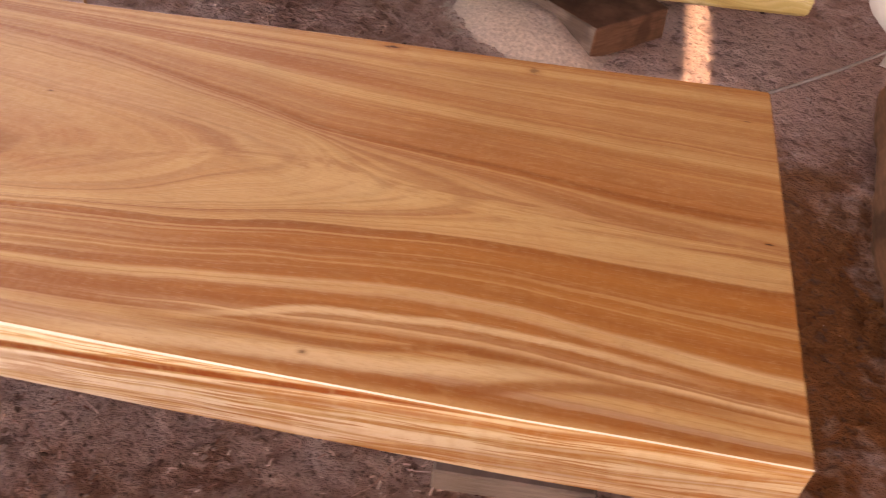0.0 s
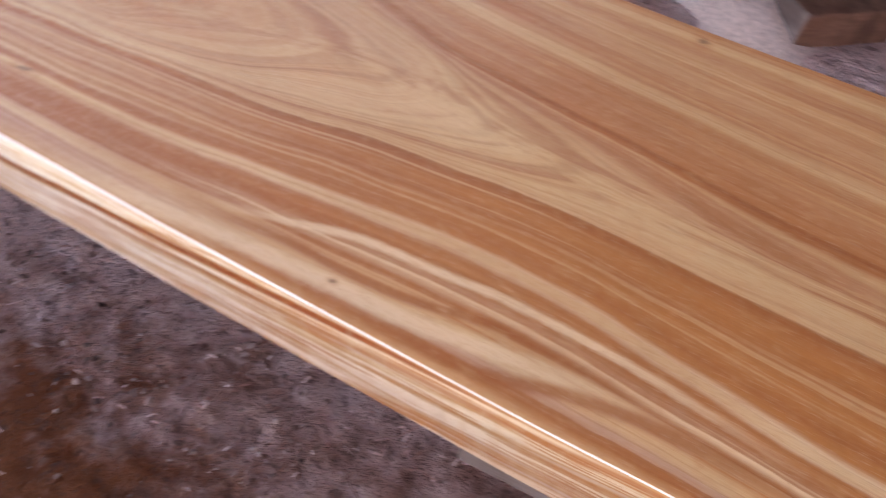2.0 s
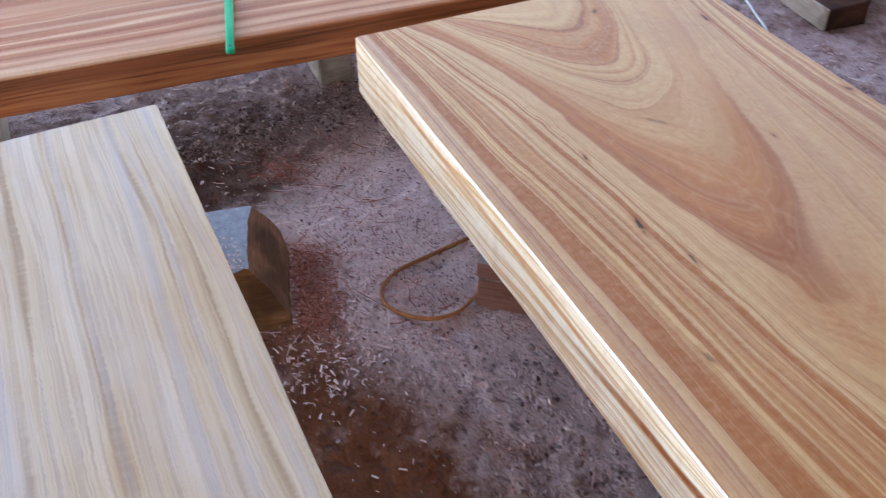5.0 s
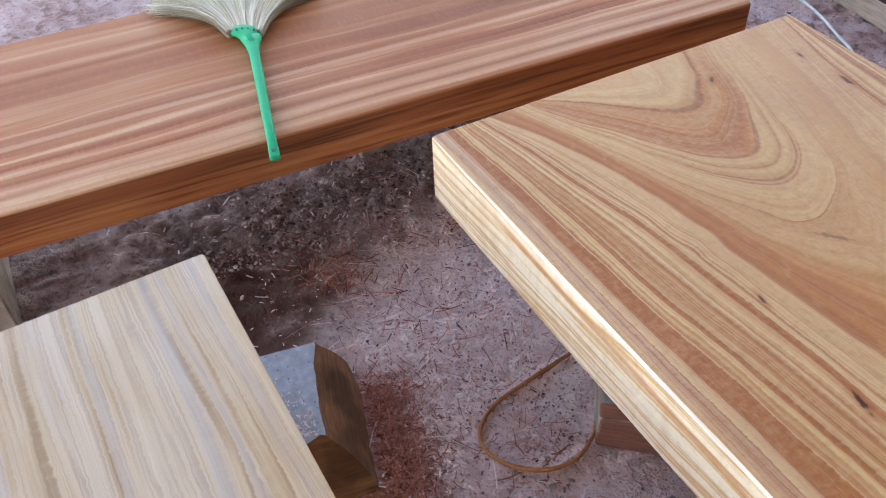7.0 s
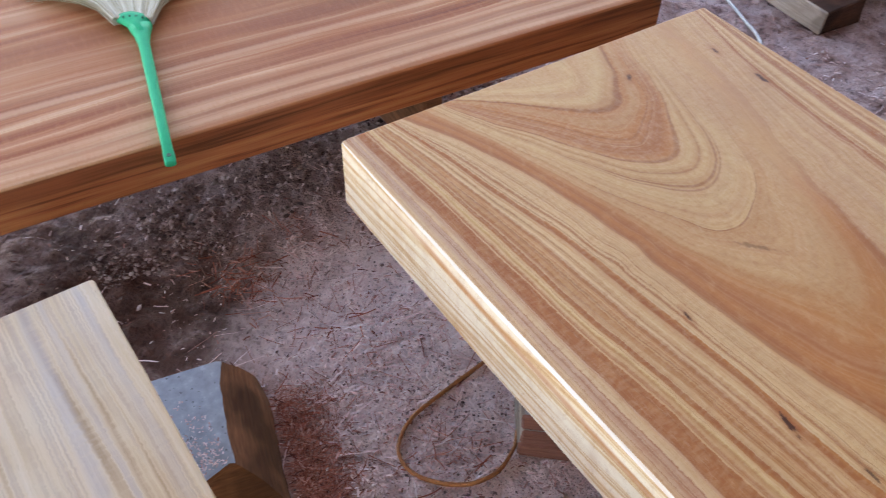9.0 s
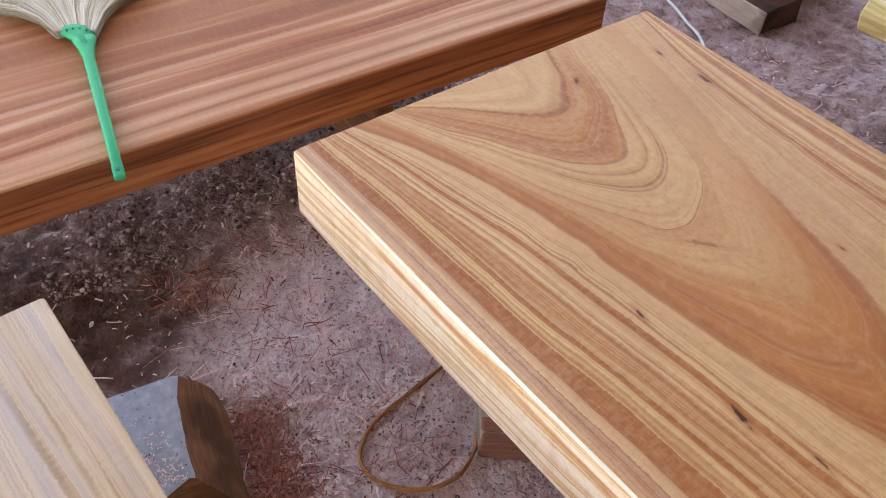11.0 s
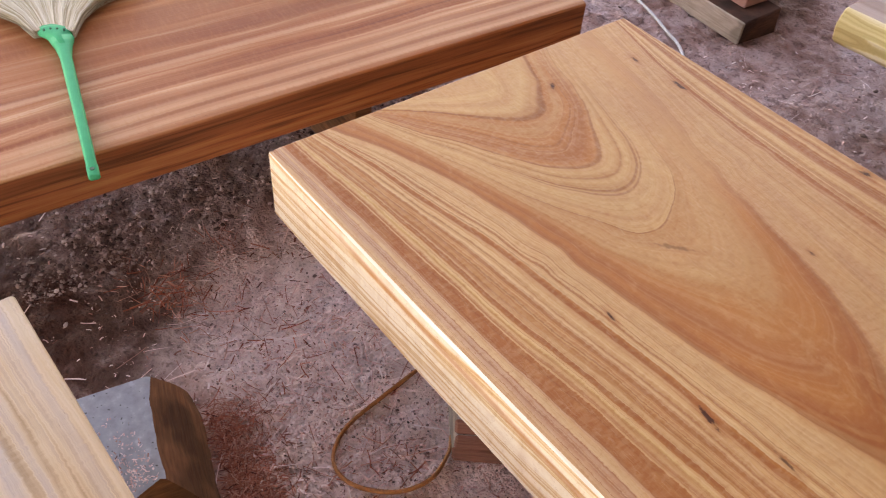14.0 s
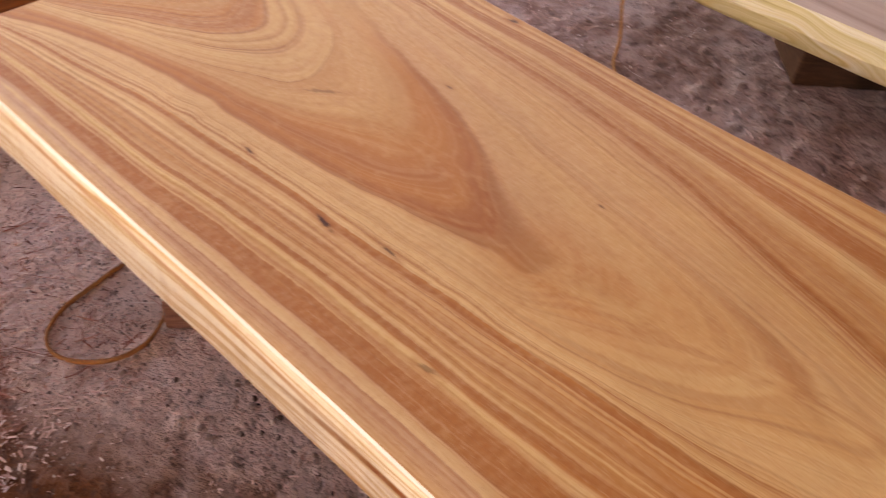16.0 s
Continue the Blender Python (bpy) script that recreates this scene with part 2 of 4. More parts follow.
    # on the far side the arches fade into plain rosy wood near the end
    plain_end = away.step(0.07, 0.17) * x.step(0.62, 0.38) * u.step(8.0, 7.4)
    f = blend(plain_end * 0.75, f, blend(mid.step(0.35, 0.65), ROSY, TAN))
    colour = blend(front, f, n)
    # amber stain in the throat past the tip of the dark tongue
    throat = away.op("ABSOLUTE").step(0.13, 0.02) * x.step(0.92, 1.03) * x.step(1.34, 1.12)
    colour = blend(throat * 0.7, colour, blend(mid.step(0.35, 0.65), AMBER, HONEY))
    # thin dark growth lines: ring, half width, strength, which reach furthest along the slab
    for ring, half, strength, until in ((1.0, 0.05, 0.8, 0.5), (1.5, 0.03, 0.5, 0.5), (1.62, 0.02, 0.4, 0.5), (2.0, 0.06, 0.6, 0.5), (2.45, 0.05, 0.3, 0.6), (2.9, 0.06, 0.6, 0.6), (3.03, 0.04, 0.5, 0.6), (4.0, 0.022, 0.75, 0.7), (6.0, 0.06, 0.35, 1.2), (6.9, 0.06, 0.4, 2.0), (7.0, 0.03, 0.4, 2.0), (7.55, 0.04, 0.45, 2.4), (7.75, 0.03, 0.35, 2.4), (8.03, 0.035, 0.7, 2.4)):
        d = (u - ring).op("ABSOLUTE")
        colour = blend(d.step(half, half * 0.2, 0.0, strength) * x.step(until, until - 0.15) * mid.step(0.3, 0.5, 0.5, 1.0) * away.step(0.06, 0.16, 1.0, 0.35), colour, DEEP)
    # streaks that follow the grain, strongest towards the front edge
    side = front * 0.37
    s1 = grain(join(x * 0.05, u, side + 0.3), 7.0, 2.0, 0.6)
    s2 = grain(join(x * 0.03, u, side + 1.7), 19.0, 2.0, 0.55)
    s3 = grain(join(x * 0.6, yy * 6.0, 2.7), 60.0, 2.0, 0.6)
    outer = u.step(6.0, 8.2, 0.2, 1.0) * away.step(0.15, -0.05, 0.6, 1.0)
    colour = blend(outer * s1.step(0.53, 0.61, 0.0, 0.75), colour, RUST)
    colour = blend(outer * s1.step(0.47, 0.38, 0.0, 0.65), colour, (0.70, 0.46, 0.215))
    colour = blend(outer * s2.step(0.55, 0.66, 0.0, 0.38), colour, RUSTY)
    colour = blend(outer * x.step(1.0, 1.5, 1.0, 0.25) * s2.step(0.45, 0.34, 0.0, 0.34), colour, PALEBAND)
    hair = grain(join(x * 0.02, u, side + 4.1), 42.0, 1.0, 0.5)
    colour = blend(outer * hair.step(0.62, 0.70, 0.0, 0.55) * x.step(1.1, 1.6, 1.0, 0.5), colour, DEEP)
    rings = grain(join(x * 0.1, u, 9.1), 11.0, 2.0, 0.5)
    inner = u.step(8.0, 6.5)
    colour = blend(inner * rings.step(0.55, 0.68, 0.0, 0.26), colour, AMBER)
    colour = blend(inner * u.step(4.6, 4.0, 0.25, 1.0) * rings.step(0.45, 0.33, 0.0, 0.28), colour, PALE)
    # the front bands deepen in the middle of the slab
    colour = blend(x.step(0.35, 0.9) * x.step(1.6, 1.2) * u.step(7.9, 8.3) * s1.step(0.38, 0.6, 0.10, 0.5), colour, (0.42, 0.155, 0.048))
    # deeper colour towards the right-hand end
    blotch_big = grain(join(x * 0.5, y * 2.0, 4.4), 3.0, 2.0)
    colour = blend(x.step(0.9, 1.8, 0.0, 0.38) * away.step(0.05, -0.12) * blotch_big.step(0.25, 0.75, 0.4, 1.0), colour, AMBER)
    for line, half, strength, tint in STREAKS:
        d = (y - x.curve(line, 2.4, 1.0) + (mid - 0.5) * 0.006 + feather * 1.5).op("ABSOLUTE") * (s3 * 0.6 + 0.7)
        a, z_ = line[1][0], line[-2][0]
        colour = blend(d.step(half, half * 0.2, 0.0, strength) * x.step(a - 0.12, a + 0.18) * x.step(z_ + 0.2, z_ - 0.12), colour, tint)
    # on the sawn front face the grain runs along the slab: cream sapwood with tan and orange seams
    sap = z.step(-0.003, -0.010) * y.step(0.12, 0.09)
    face = (z - x * 0.045) * -0.55 + (low - 0.5) * 0.02 + (mid - 0.5) * 0.005 + feather * 0.3
    s4 = grain(join(x * 0.018, face, 0.4), 105.0, 2.0, 0.5)
    s6 = grain(join(x * 0.02, face, 3.3), 260.0, 2.0, 0.5)
    cream = ramp(s4, [(0.34, (0.88, 0.76, 0.57)), (0.48, (0.86, 0.73, 0.53)), (0.53, (0.74, 0.52, 0.29)), (0.57, (0.62, 0.36, 0.165)), (0.61, (0.78, 0.58, 0.35)), (0.66, (0.88, 0.76, 0.57))])
    cream = blend(x.step(1.2, 2.0, 0.0, 0.6), cream, ramp(s4, [(0.36, PALE), (0.5, HONEY), (0.62, RUSTY)]))
    colour = blend(sap, colour, cream)
    colour = blend(sap * x.step(0.8, 1.6, 0.10, 1.0) * s6.step(0.51, 0.60, 0.0, 0.8), colour, (0.47, 0.16, 0.036))
    seam = (z + 0.139 - x * 0.072 + (mid - 0.5) * 0.008).op("ABSOLUTE")
    colour = blend(sap * seam.step(0.012, 0.003, 0.0, 0.97) * x.step(0.8, 1.1) * x.step(2.1, 1.8), colour, (0.30, 0.058, 0.012))
    under = (z + 0.165 - x * 0.072 + (mid - 0.5) * 0.01).op("ABSOLUTE")
    colour = blend(sap * under.step(0.012, 0.002, 0.0, 0.8) * x.step(1.0, 1.4), colour, (0.42, 0.125, 0.026))
    upper = (z + 0.020 + x * 0.028 + (mid - 0.5) * 0.008).op("ABSOLUTE")
    colour = blend(sap * upper.step(0.011, 0.002, 0.0, 0.75) * x.step(0.12, 0.3) * x.step(1.2, 0.9), colour, (0.55, 0.21, 0.075))
    glow = u.step(8.0, 7.2) * x.step(1.35, 1.75)
    colour = blend(glow * mid.step(0.35, 0.6, 0.35, 0.85), colour, (0.77, 0.52, 0.25))
    # fine figure, calmer on the smooth dark tongue
    busy = u.step(5.0, 4.4, 0.3, 1.0).op("MAXIMUM", u.step(5.95, 6.1))
    colour = blend(busy * s3.step(0.45, 0.65, 0.0, 0.16), colour, AMBER)
    colour = blend(busy * s3.step(0.45, 0.30, 0.0, 0.18), colour, (0.70, 0.48, 0.28))
    colour = blend(busy * ripple.step(0.42, 0.66, 0.0, 0.12) * x.step(0.9, 1.6, 1.0, 0.35), colour, (0.74, 0.52, 0.31))
    colour = blend(ripple.step(0.46, 0.32, 0.0, 0.14) * x.step(0.9, 1.6, 1.0, 0.35), colour, RUST)
    pores = grain(join(x * 9.0, y * 160.0, z * 160.0), 6.0, 2.0, 0.5)
    colour = blend(pores.step(0.66, 0.80, 0.0, 0.4), colour, UMBER)
    flecks = grain(join(x * 34.0, y * 260.0, z * 260.0), 4.0, 1.0, 0.5)
    colour = blend(flecks.step(0.68, 0.78, 0.0, 0.55), colour, RUST)
    mottle = grain(join(x * 1.0, y * 2.2, z), 26.0, 4.0, 0.6, 0.6)
    colour = blend(mottle.step(0.52, 0.70, 0.0, 0.16), colour, (0.70, 0.44, 0.19))
    colour = blend(mottle.step(0.46, 0.30, 0.0, 0.16), colour, RUSTY)
    blotch = grain(join(x, y * 1.4, z), 3.0, 3.0)
    colour = blend(0.35, colour, ramp(blotch, [(0.3, (0.66, 0.56, 0.48)), (0.7, (1.0, 1.0, 1.0))]), "MULTIPLY")
    colour = add_knots(colour, x, y, KNOTS, (0.06, 0.016, 0.006))
    link(colour, b.inputs["Base Color"])
    link(s3.step(0.2, 0.8, 0.40, 0.54), b.inputs["Roughness"])
    relief(b, s3 * 0.5 + pores * -0.3, 0.0006)
    return m


def straight_wood(name, stops, seed, stripe=22.0, rough=0.45, across="y", flow=0.02, blotchy=0.3, stain=(1.0, 1.0, 1.0), thin=0.35, feather=0.004, flank=None, calm=None, film=None, spec=0.22, bands=()):
    """Straight-grained planed timber, with its grain along x (or along y)."""
    m, b = begin(name, rough, 0.0, spec)
    x, y, z = place()
    if across == "x":
        x, y = y, x
    low = grain(join(x * 0.8, y * 2.5, z * 2.5 + seed), 2.2, 2.0)
    ripple = grain(join(x * 48.0, y * 9.0, z * 9.0 + seed), 3.0, 2.0, 0.6)
    v = y + z * 0.8 + (low - 0.5) * flow * 3.0 + (ripple - 0.5) * feather
    s1 = grain(join(x * 0.025, v, seed), stripe, 3.0, 0.6)
    s2 = grain(join(x * 0.012, v, seed + 4.0), stripe * 4.0, 2.0, 0.6)
    s3 = grain(join(x * 0.06, v * 6.0, seed + 9.0), 60.0, 2.0, 0.6)
    colour = ramp((s1 * (1.0 - thin) + s2 * thin - 0.5) * 1.4 + 0.5, stops)
    colour = blend(s3.step(0.3, 0.8, 0.0, 0.30), colour, stops[0][1])
    if calm:
        # the stripes fade out away from the edge
        colour = blend(y.step(calm[0], calm[1], 0.0, 0.72) * low.step(0.25, 0.6, 0.6, 1.0), colour, calm[2])
        wide = grain(join(x * 0.05, v, seed + 6.0), 6.0, 2.0)
        colour = blend(wide.step(0.52, 0.68, 0.0, 0.6), colour, stops[0][1])
        colour = blend(wide.step(0.46, 0.32, 0.0, 0.45), colour, stops[-1][1])
    for at, slope, half, strength, tone in bands:
        d = (y - x * slope - at + (low - 0.5) * 0.02 + (ripple - 0.5) * feather).op("ABSOLUTE") * (s3 * 0.6 + 0.7)
        colour = blend(d.step(half, half * 0.2, 0.0, strength) * grain(join(x * 0.8, at * 40.0, seed), 2.0, 1.0).step(0.3, 0.5, 0.35, 1.0), colour, tone)
    if film:
        # a film of the given colour lies over part of the top
        patch = grain(join(x * 0.7, y * 4.0, seed), 2.2, 4.0, 0.6) + y.step(0.25, 0.62, 0.06, -0.10) + x.step(0.1, 0.45, -0.10, 0.03)
        colour = blend(patch.step(0.44, 0.66, 0.0, 0.5), colour, film)
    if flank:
        # shade of the sawn flank painted in: darker brown with faint lines
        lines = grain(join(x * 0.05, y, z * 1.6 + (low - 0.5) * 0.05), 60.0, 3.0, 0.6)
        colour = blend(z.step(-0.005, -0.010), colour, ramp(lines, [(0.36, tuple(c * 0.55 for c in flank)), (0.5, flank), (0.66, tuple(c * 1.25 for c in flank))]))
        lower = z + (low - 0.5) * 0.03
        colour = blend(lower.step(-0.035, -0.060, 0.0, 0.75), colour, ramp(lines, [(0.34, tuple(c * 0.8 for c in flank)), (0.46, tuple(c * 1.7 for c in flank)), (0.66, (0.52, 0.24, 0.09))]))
    colour = blend(ripple.step(0.46, 0.68, 0.0, 0.2) * z.step(-0.010, -0.004), colour, stops[-2][1])
    blotch = grain(join(x, y * 2.0, z + seed), 2.6, 4.0)
    colour = blend(blotchy, colour, ramp(blotch, [(0.35, stain), (0.65, (1.0, 1.0, 1.0))]), "MULTIPLY")
    pores = grain(join(x * 10.0, y * 170.0, z * 170.0), 6.0, 2.0, 0.5)
    colour = blend(pores.step(0.64, 0.78, 0.0, 0.4), colour, tuple(c * 0.45 for c in stops[0][1]))
    link(colour, b.inputs["Base Color"])
    link(s3.step(0.2, 0.8, rough - 0.06, rough + 0.12), b.inputs["Roughness"])
    relief(b, s3 * 0.5 + pores * -0.3, 0.0006)
    return m


def rough_wood(name, dark, light, dust=None, seed=0.0):
    """Sawn, dirty block timber; dust settles on faces that look up."""
    m, b = begin(name, 0.85, 0.0, 0.2)
    x, y, z = place()
    saw = grain(join(x * 3.0, y * 3.0, z * 30.0 + seed), 6.0, 3.0, 0.6)
    big = grain(join(x, y, z + seed), 9.0, 4.0)
    colour = ramp(saw * 0.6 + big * 0.4, [(0.3, dark), (0.68, light)])
    stain = grain(join(x, y, z + seed), 5.0, 3.0, 0.6)
    colour = blend(stain.step(0.50, 0.62, 0.0, 0.7), colour, tuple(c * 0.6 for c in dark))
    if dust:
        normal = Field.tree.nodes.new("ShaderNodeNewGeometry").outputs["Normal"]
        sep = Field.tree.nodes.new("ShaderNodeSeparateXYZ")
        link(normal, sep.inputs[0])
        speck = grain(join(x, y, z + seed), 55.0, 3.0)
        cover = ramp(speck, [(0.25, tuple(c * 0.75 for c in dust)), (0.6, dust), (0.75, tuple(min(1, c * 1.35) for c in dust))])
        cover = blend(grain(join(x, y, seed + 3.0), 120.0, 1.0).step(0.68, 0.74, 0.0, 0.8), cover, (0.05, 0.045, 0.04))
        colour = blend(Field(sep.outputs[2]).step(0.75, 0.9), colour, cover)
    link(colour, b.inputs["Base Color"])
    relief(b, saw + big * 0.5, 0.003)
    return m


def dirt():
    m, b = begin("trodden_dirt_with_sawdust", 0.9, 0.0, 0.25)
    x, y, z = place()
    v = join(x, y, 0.0)
    big = grain(v, 1.6, 4.0, 0.6)
    mid = grain(v, 8.0, 4.0, 0.6, 0.4)
    lumps = grain(v, 26.0, 4.0, 0.6, 0.3)
    fine = grain(v, 75.0, 4.0, 0.65)
    grit = grain(v, 260.0, 2.0, 0.6)
    colour = ramp(mid * 0.5 + big * 0.5, [(0.38, (0.27, 0.13, 0.10)), (0.46, (0.40, 0.24, 0.20)), (0.53, (0.54, 0.37, 0.335)), (0.62, (0.64, 0.50, 0.47))])
    colour = blend(lumps.step(0.50, 0.64, 0.0, 0.5), colour, (0.64, 0.47, 0.43))
    colour = blend(fine.step(0.52, 0.66, 0.0, 0.5), colour, (0.38, 0.235, 0.20))
    # sawdust, painted floor shade and light: x, y, reach along x and y, strength
    for hx, hy, ax, ay, s, tone in SAWDUST_AND_SHADE:
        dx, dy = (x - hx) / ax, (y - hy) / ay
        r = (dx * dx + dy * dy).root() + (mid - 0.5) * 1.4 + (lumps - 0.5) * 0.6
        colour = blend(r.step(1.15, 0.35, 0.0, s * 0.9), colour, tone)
    # crevice shade painted into the low spots of the lumps
    colour = blend(lumps.step(0.45, 0.34, 0.0, 0.6), colour, (0.13, 0.06, 0.046))
    colour = blend(fine.step(0.45, 0.33, 0.0, 0.6), colour, (0.085, 0.045, 0.036))
    colour = blend(grit.step(0.64, 0.78, 0.0, 0.3), colour, (0.55, 0.43, 0.38))
    colour = blend(grit.step(0.36, 0.27, 0.0, 0.4), colour, (0.06, 0.035, 0.03))
    # a thin film of pale dust over the lumps, also painting the floor brighter lit
    fx, fy = (x - 0.13) / 0.53, (y - 0.02) / 0.31
    film = (fx * fx + fy * fy).root() + (mid - 0.5) * 1.2
    colour = blend(film.step(1.15, 0.45, 0.0, 0.92) * fine.step(0.36, 0.5, 0.5, 1.0), colour, PALEDUST_LIGHT)
    link(colour, b.inputs["Base Color"])
    link(lumps.step(0.3, 0.7, 0.72, 0.98), b.inputs["Roughness"])
    relief(b, lumps * 1.3 + fine * 0.7 + grit * 0.2 + mid * 0.5, 0.026)
    return m


def plain(name, colour, rough, bump=0.0, scale=200.0, vary=0.2, spec=0.5):
    m, b = begin(name, rough, 0.0, spec)
    x, y, z = place()
    n = grain(join(x, y, z), scale, 3.0)
    link(ramp(n, [(0.3, tuple(c * (1 - vary) for c in colour)), (0.7, tuple(min(1, c * (1 + vary)) for c in colour))]), b.inputs["Base Color"])
    if bump:
        relief(b, n, bump)
    return m


def per_island(name, stops, rough=0.9):
    m, b = begin(name, rough, 0.0, 0.2)
    link(ramp(random_of("island"), stops), b.inputs["Base Color"])
    return m


# single stripes across planed tops: distance, slope, half width, strength, colour
ROSEPALE, REDDARK = (0.64, 0.36, 0.20), (0.27, 0.072, 0.025)
RED_BANDS = [(-0.020, 0.0, 0.011, 0.65, ROSEPALE), (-0.042, 0.0, 0.010, 0.6, REDDARK), (-0.061, 0.0, 0.010, 0.6, ROSEPALE), (-0.084, 0.0, 0.011, 0.6, REDDARK), (-0.107, 0.0, 0.011, 0.5, ROSEPALE), (-0.132, 0.0, 0.010, 0.5, REDDARK),
             (-0.202, 0.0, 0.014, 0.65, ROSEPALE), (-0.228, 0.0, 0.010, 0.45, REDDARK), (-0.45, 0.0, 0.009, 0.5, REDDARK), (-0.50, 0.0, 0.008, 0.5, REDDARK), (-0.55, 0.0, 0.010, 0.4, ROSEPALE)]
ASH, OCHRE = (0.43, 0.375, 0.345), (0.55, 0.41, 0.25)
GREY_BANDS = [(0.58, -0.03, 0.014, 0.6, ASH), (0.515, 0.0, 0.030, 0.35, OCHRE), (0.655, 0.0, 0.009, 0.5, ASH), (0.668, 0.01, 0.010, 0.35, OCHRE), (0.625, -0.01, 0.012, 0.35, OCHRE), (0.605, -0.01, 0.008, 0.45, ASH), (0.47, -0.01, 0.010, 0.45, ASH), (0.40, 0.0, 0.016, 0.25, OCHRE), (0.33, 0.0, 0.012, 0.4, ASH)]
# knots on the large slab: x, y, half length, half width, strength, slope
KNOTS = [(0.776, 0.212, 0.024, 0.006, 0.95, -0.1), (0.58, 0.224, 0.014, 0.004, 0.9, -0.1), (0.234, 0.736, 0.024, 0.006, 0.9, -0.05), (0.109, 0.525, 0.011, 0.007, 0.9, -0.5),
         (0.872, 0.243, 0.026, 0.004, 0.75, -0.05), (0.126, 0.725, 0.015, 0.005, 0.8, 0.0), (0.534, 0.405, 0.03, 0.009, 0.4, 0.9), (0.661, 0.579, 0.008, 0.005, 0.7, 0.0),
         (0.59, 0.82, 0.014, 0.007, 0.95, 0.0), (1.865, 0.855, 0.012, 0.014, 0.5, 0.0), (1.577, 0.863, 0.022, 0.007, 0.9, 0.0), (2.299, 0.473, 0.009, 0.003, 0.9, 0.0),
         (1.056, 0.145, 0.018, 0.006, 0.5, 0.2), (1.017, 0.544, 0.008, 0.003, 0.6, 0.0), (2.27, 0.80, 0.009, 0.003, 0.6, 0.0), (1.66, 0.085, 0.006, 0.004, 0.6, 0.0)]
REDBAND = (0.36, 0.108, 0.026)
# single bands on the top: points along the grain, half width, strength, colour
STREAKS = [([(0, 0.1), (1.47, 0.108), (1.54, 0.127), (1.64, 0.160), (1.76, 0.175), (1.85, 0.186), (1.98, 0.187), (2.1, 0.18), (2.4, 0.15)], 0.011, 0.85, PALEBAND),
           ([(0, 0.04), (1.25, 0.045), (1.4, 0.053), (1.55, 0.07), (1.66, 0.081), (1.77, 0.090), (1.88, 0.11), (2.0, 0.125), (2.4, 0.13)], 0.020, 0.75, PALEBAND),
           ([(0, 0.09), (1.45, 0.09), (1.57, 0.104), (1.69, 0.108), (1.76, 0.118), (1.86, 0.143), (1.95, 0.147), (2.4, 0.15)], 0.013, 0.85, REDBAND),
           ([(0, 0.06), (1.68, 0.06), (1.78, 0.065), (1.88, 0.076), (1.99, 0.11), (2.1, 0.128), (2.2, 0.131), (2.4, 0.13)], 0.016, 0.75, REDBAND)]
# dark browns paint the slabs' shade, pale patches the brighter-lit floor; reds are sawdust
REDDUST, BROWNSHADE, PALEDUST_LIGHT = (0.46, 0.185, 0.10), (0.22, 0.070, 0.026), (0.90, 0.71, 0.65)
SAWDUST_AND_SHADE = [(0.42, 0.02, 0.50, 0.27, 1.05, PALEDUST_LIGHT), (0.75, 0.16, 0.30, 0.12, 0.5, PALEDUST_LIGHT), (2.2, 1.75, 0.75, 0.5, 0.6, PALEDUST_LIGHT), (0.17, -0.20, 0.26, 0.12, 0.85, REDDUST), (0.38, -0.30, 0.16, 0.15, 1.0, REDDUST), (1.0, -0.28, 0.85, 0.33, 1.25, BROWNSHADE), (2.50, 0.78, 0.36, 0.66, 1.35, (0.25, 0.088, 0.030)), (2.52, 1.22, 0.24, 0.22, 0.8, (0.30, 0.13, 0.06)),
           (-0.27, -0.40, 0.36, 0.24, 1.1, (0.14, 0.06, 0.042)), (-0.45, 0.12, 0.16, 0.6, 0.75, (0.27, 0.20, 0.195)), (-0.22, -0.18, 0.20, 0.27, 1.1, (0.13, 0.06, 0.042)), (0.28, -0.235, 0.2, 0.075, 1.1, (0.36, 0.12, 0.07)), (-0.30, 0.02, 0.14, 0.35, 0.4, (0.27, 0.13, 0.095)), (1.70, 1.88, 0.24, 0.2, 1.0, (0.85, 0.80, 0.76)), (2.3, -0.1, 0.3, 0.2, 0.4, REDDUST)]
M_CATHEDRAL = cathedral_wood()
# near-white base colour paints the bright highlight along the chamfer
M_ARRIS = straight_wood("arris_painted_highlight", [(0.30, (0.70, 0.58, 0.44)), (0.5, (0.80, 0.73, 0.63)), (0.7, (0.84, 0.79, 0.72))], 4.0, 30.0, 0.34, "y", 0.02, 0.5, (0.75, 0.6, 0.46), spec=0.36)
M_GREY = straight_wood("pale_greyish_planed_wood", [(0.32, (0.37, 0.25, 0.145)), (0.41, (0.53, 0.395, 0.255)), (0.48, (0.62, 0.495, 0.345)), (0.535, (0.47, 0.365, 0.275)), (0.58, (0.61, 0.48, 0.33)), (0.66, (0.65, 0.54, 0.41))], 2.6, 33.0, 0.44, "y", 0.014, 0.6, (0.86, 0.70, 0.50), 0.24, 0.006, film=(0.55, 0.505, 0.48), bands=GREY_BANDS)
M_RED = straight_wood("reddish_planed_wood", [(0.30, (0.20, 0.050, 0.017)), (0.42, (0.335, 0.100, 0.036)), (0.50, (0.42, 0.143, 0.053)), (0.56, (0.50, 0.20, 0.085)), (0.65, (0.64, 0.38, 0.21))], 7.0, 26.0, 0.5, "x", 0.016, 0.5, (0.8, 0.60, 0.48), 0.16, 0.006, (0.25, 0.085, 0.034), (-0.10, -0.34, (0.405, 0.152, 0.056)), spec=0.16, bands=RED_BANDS)
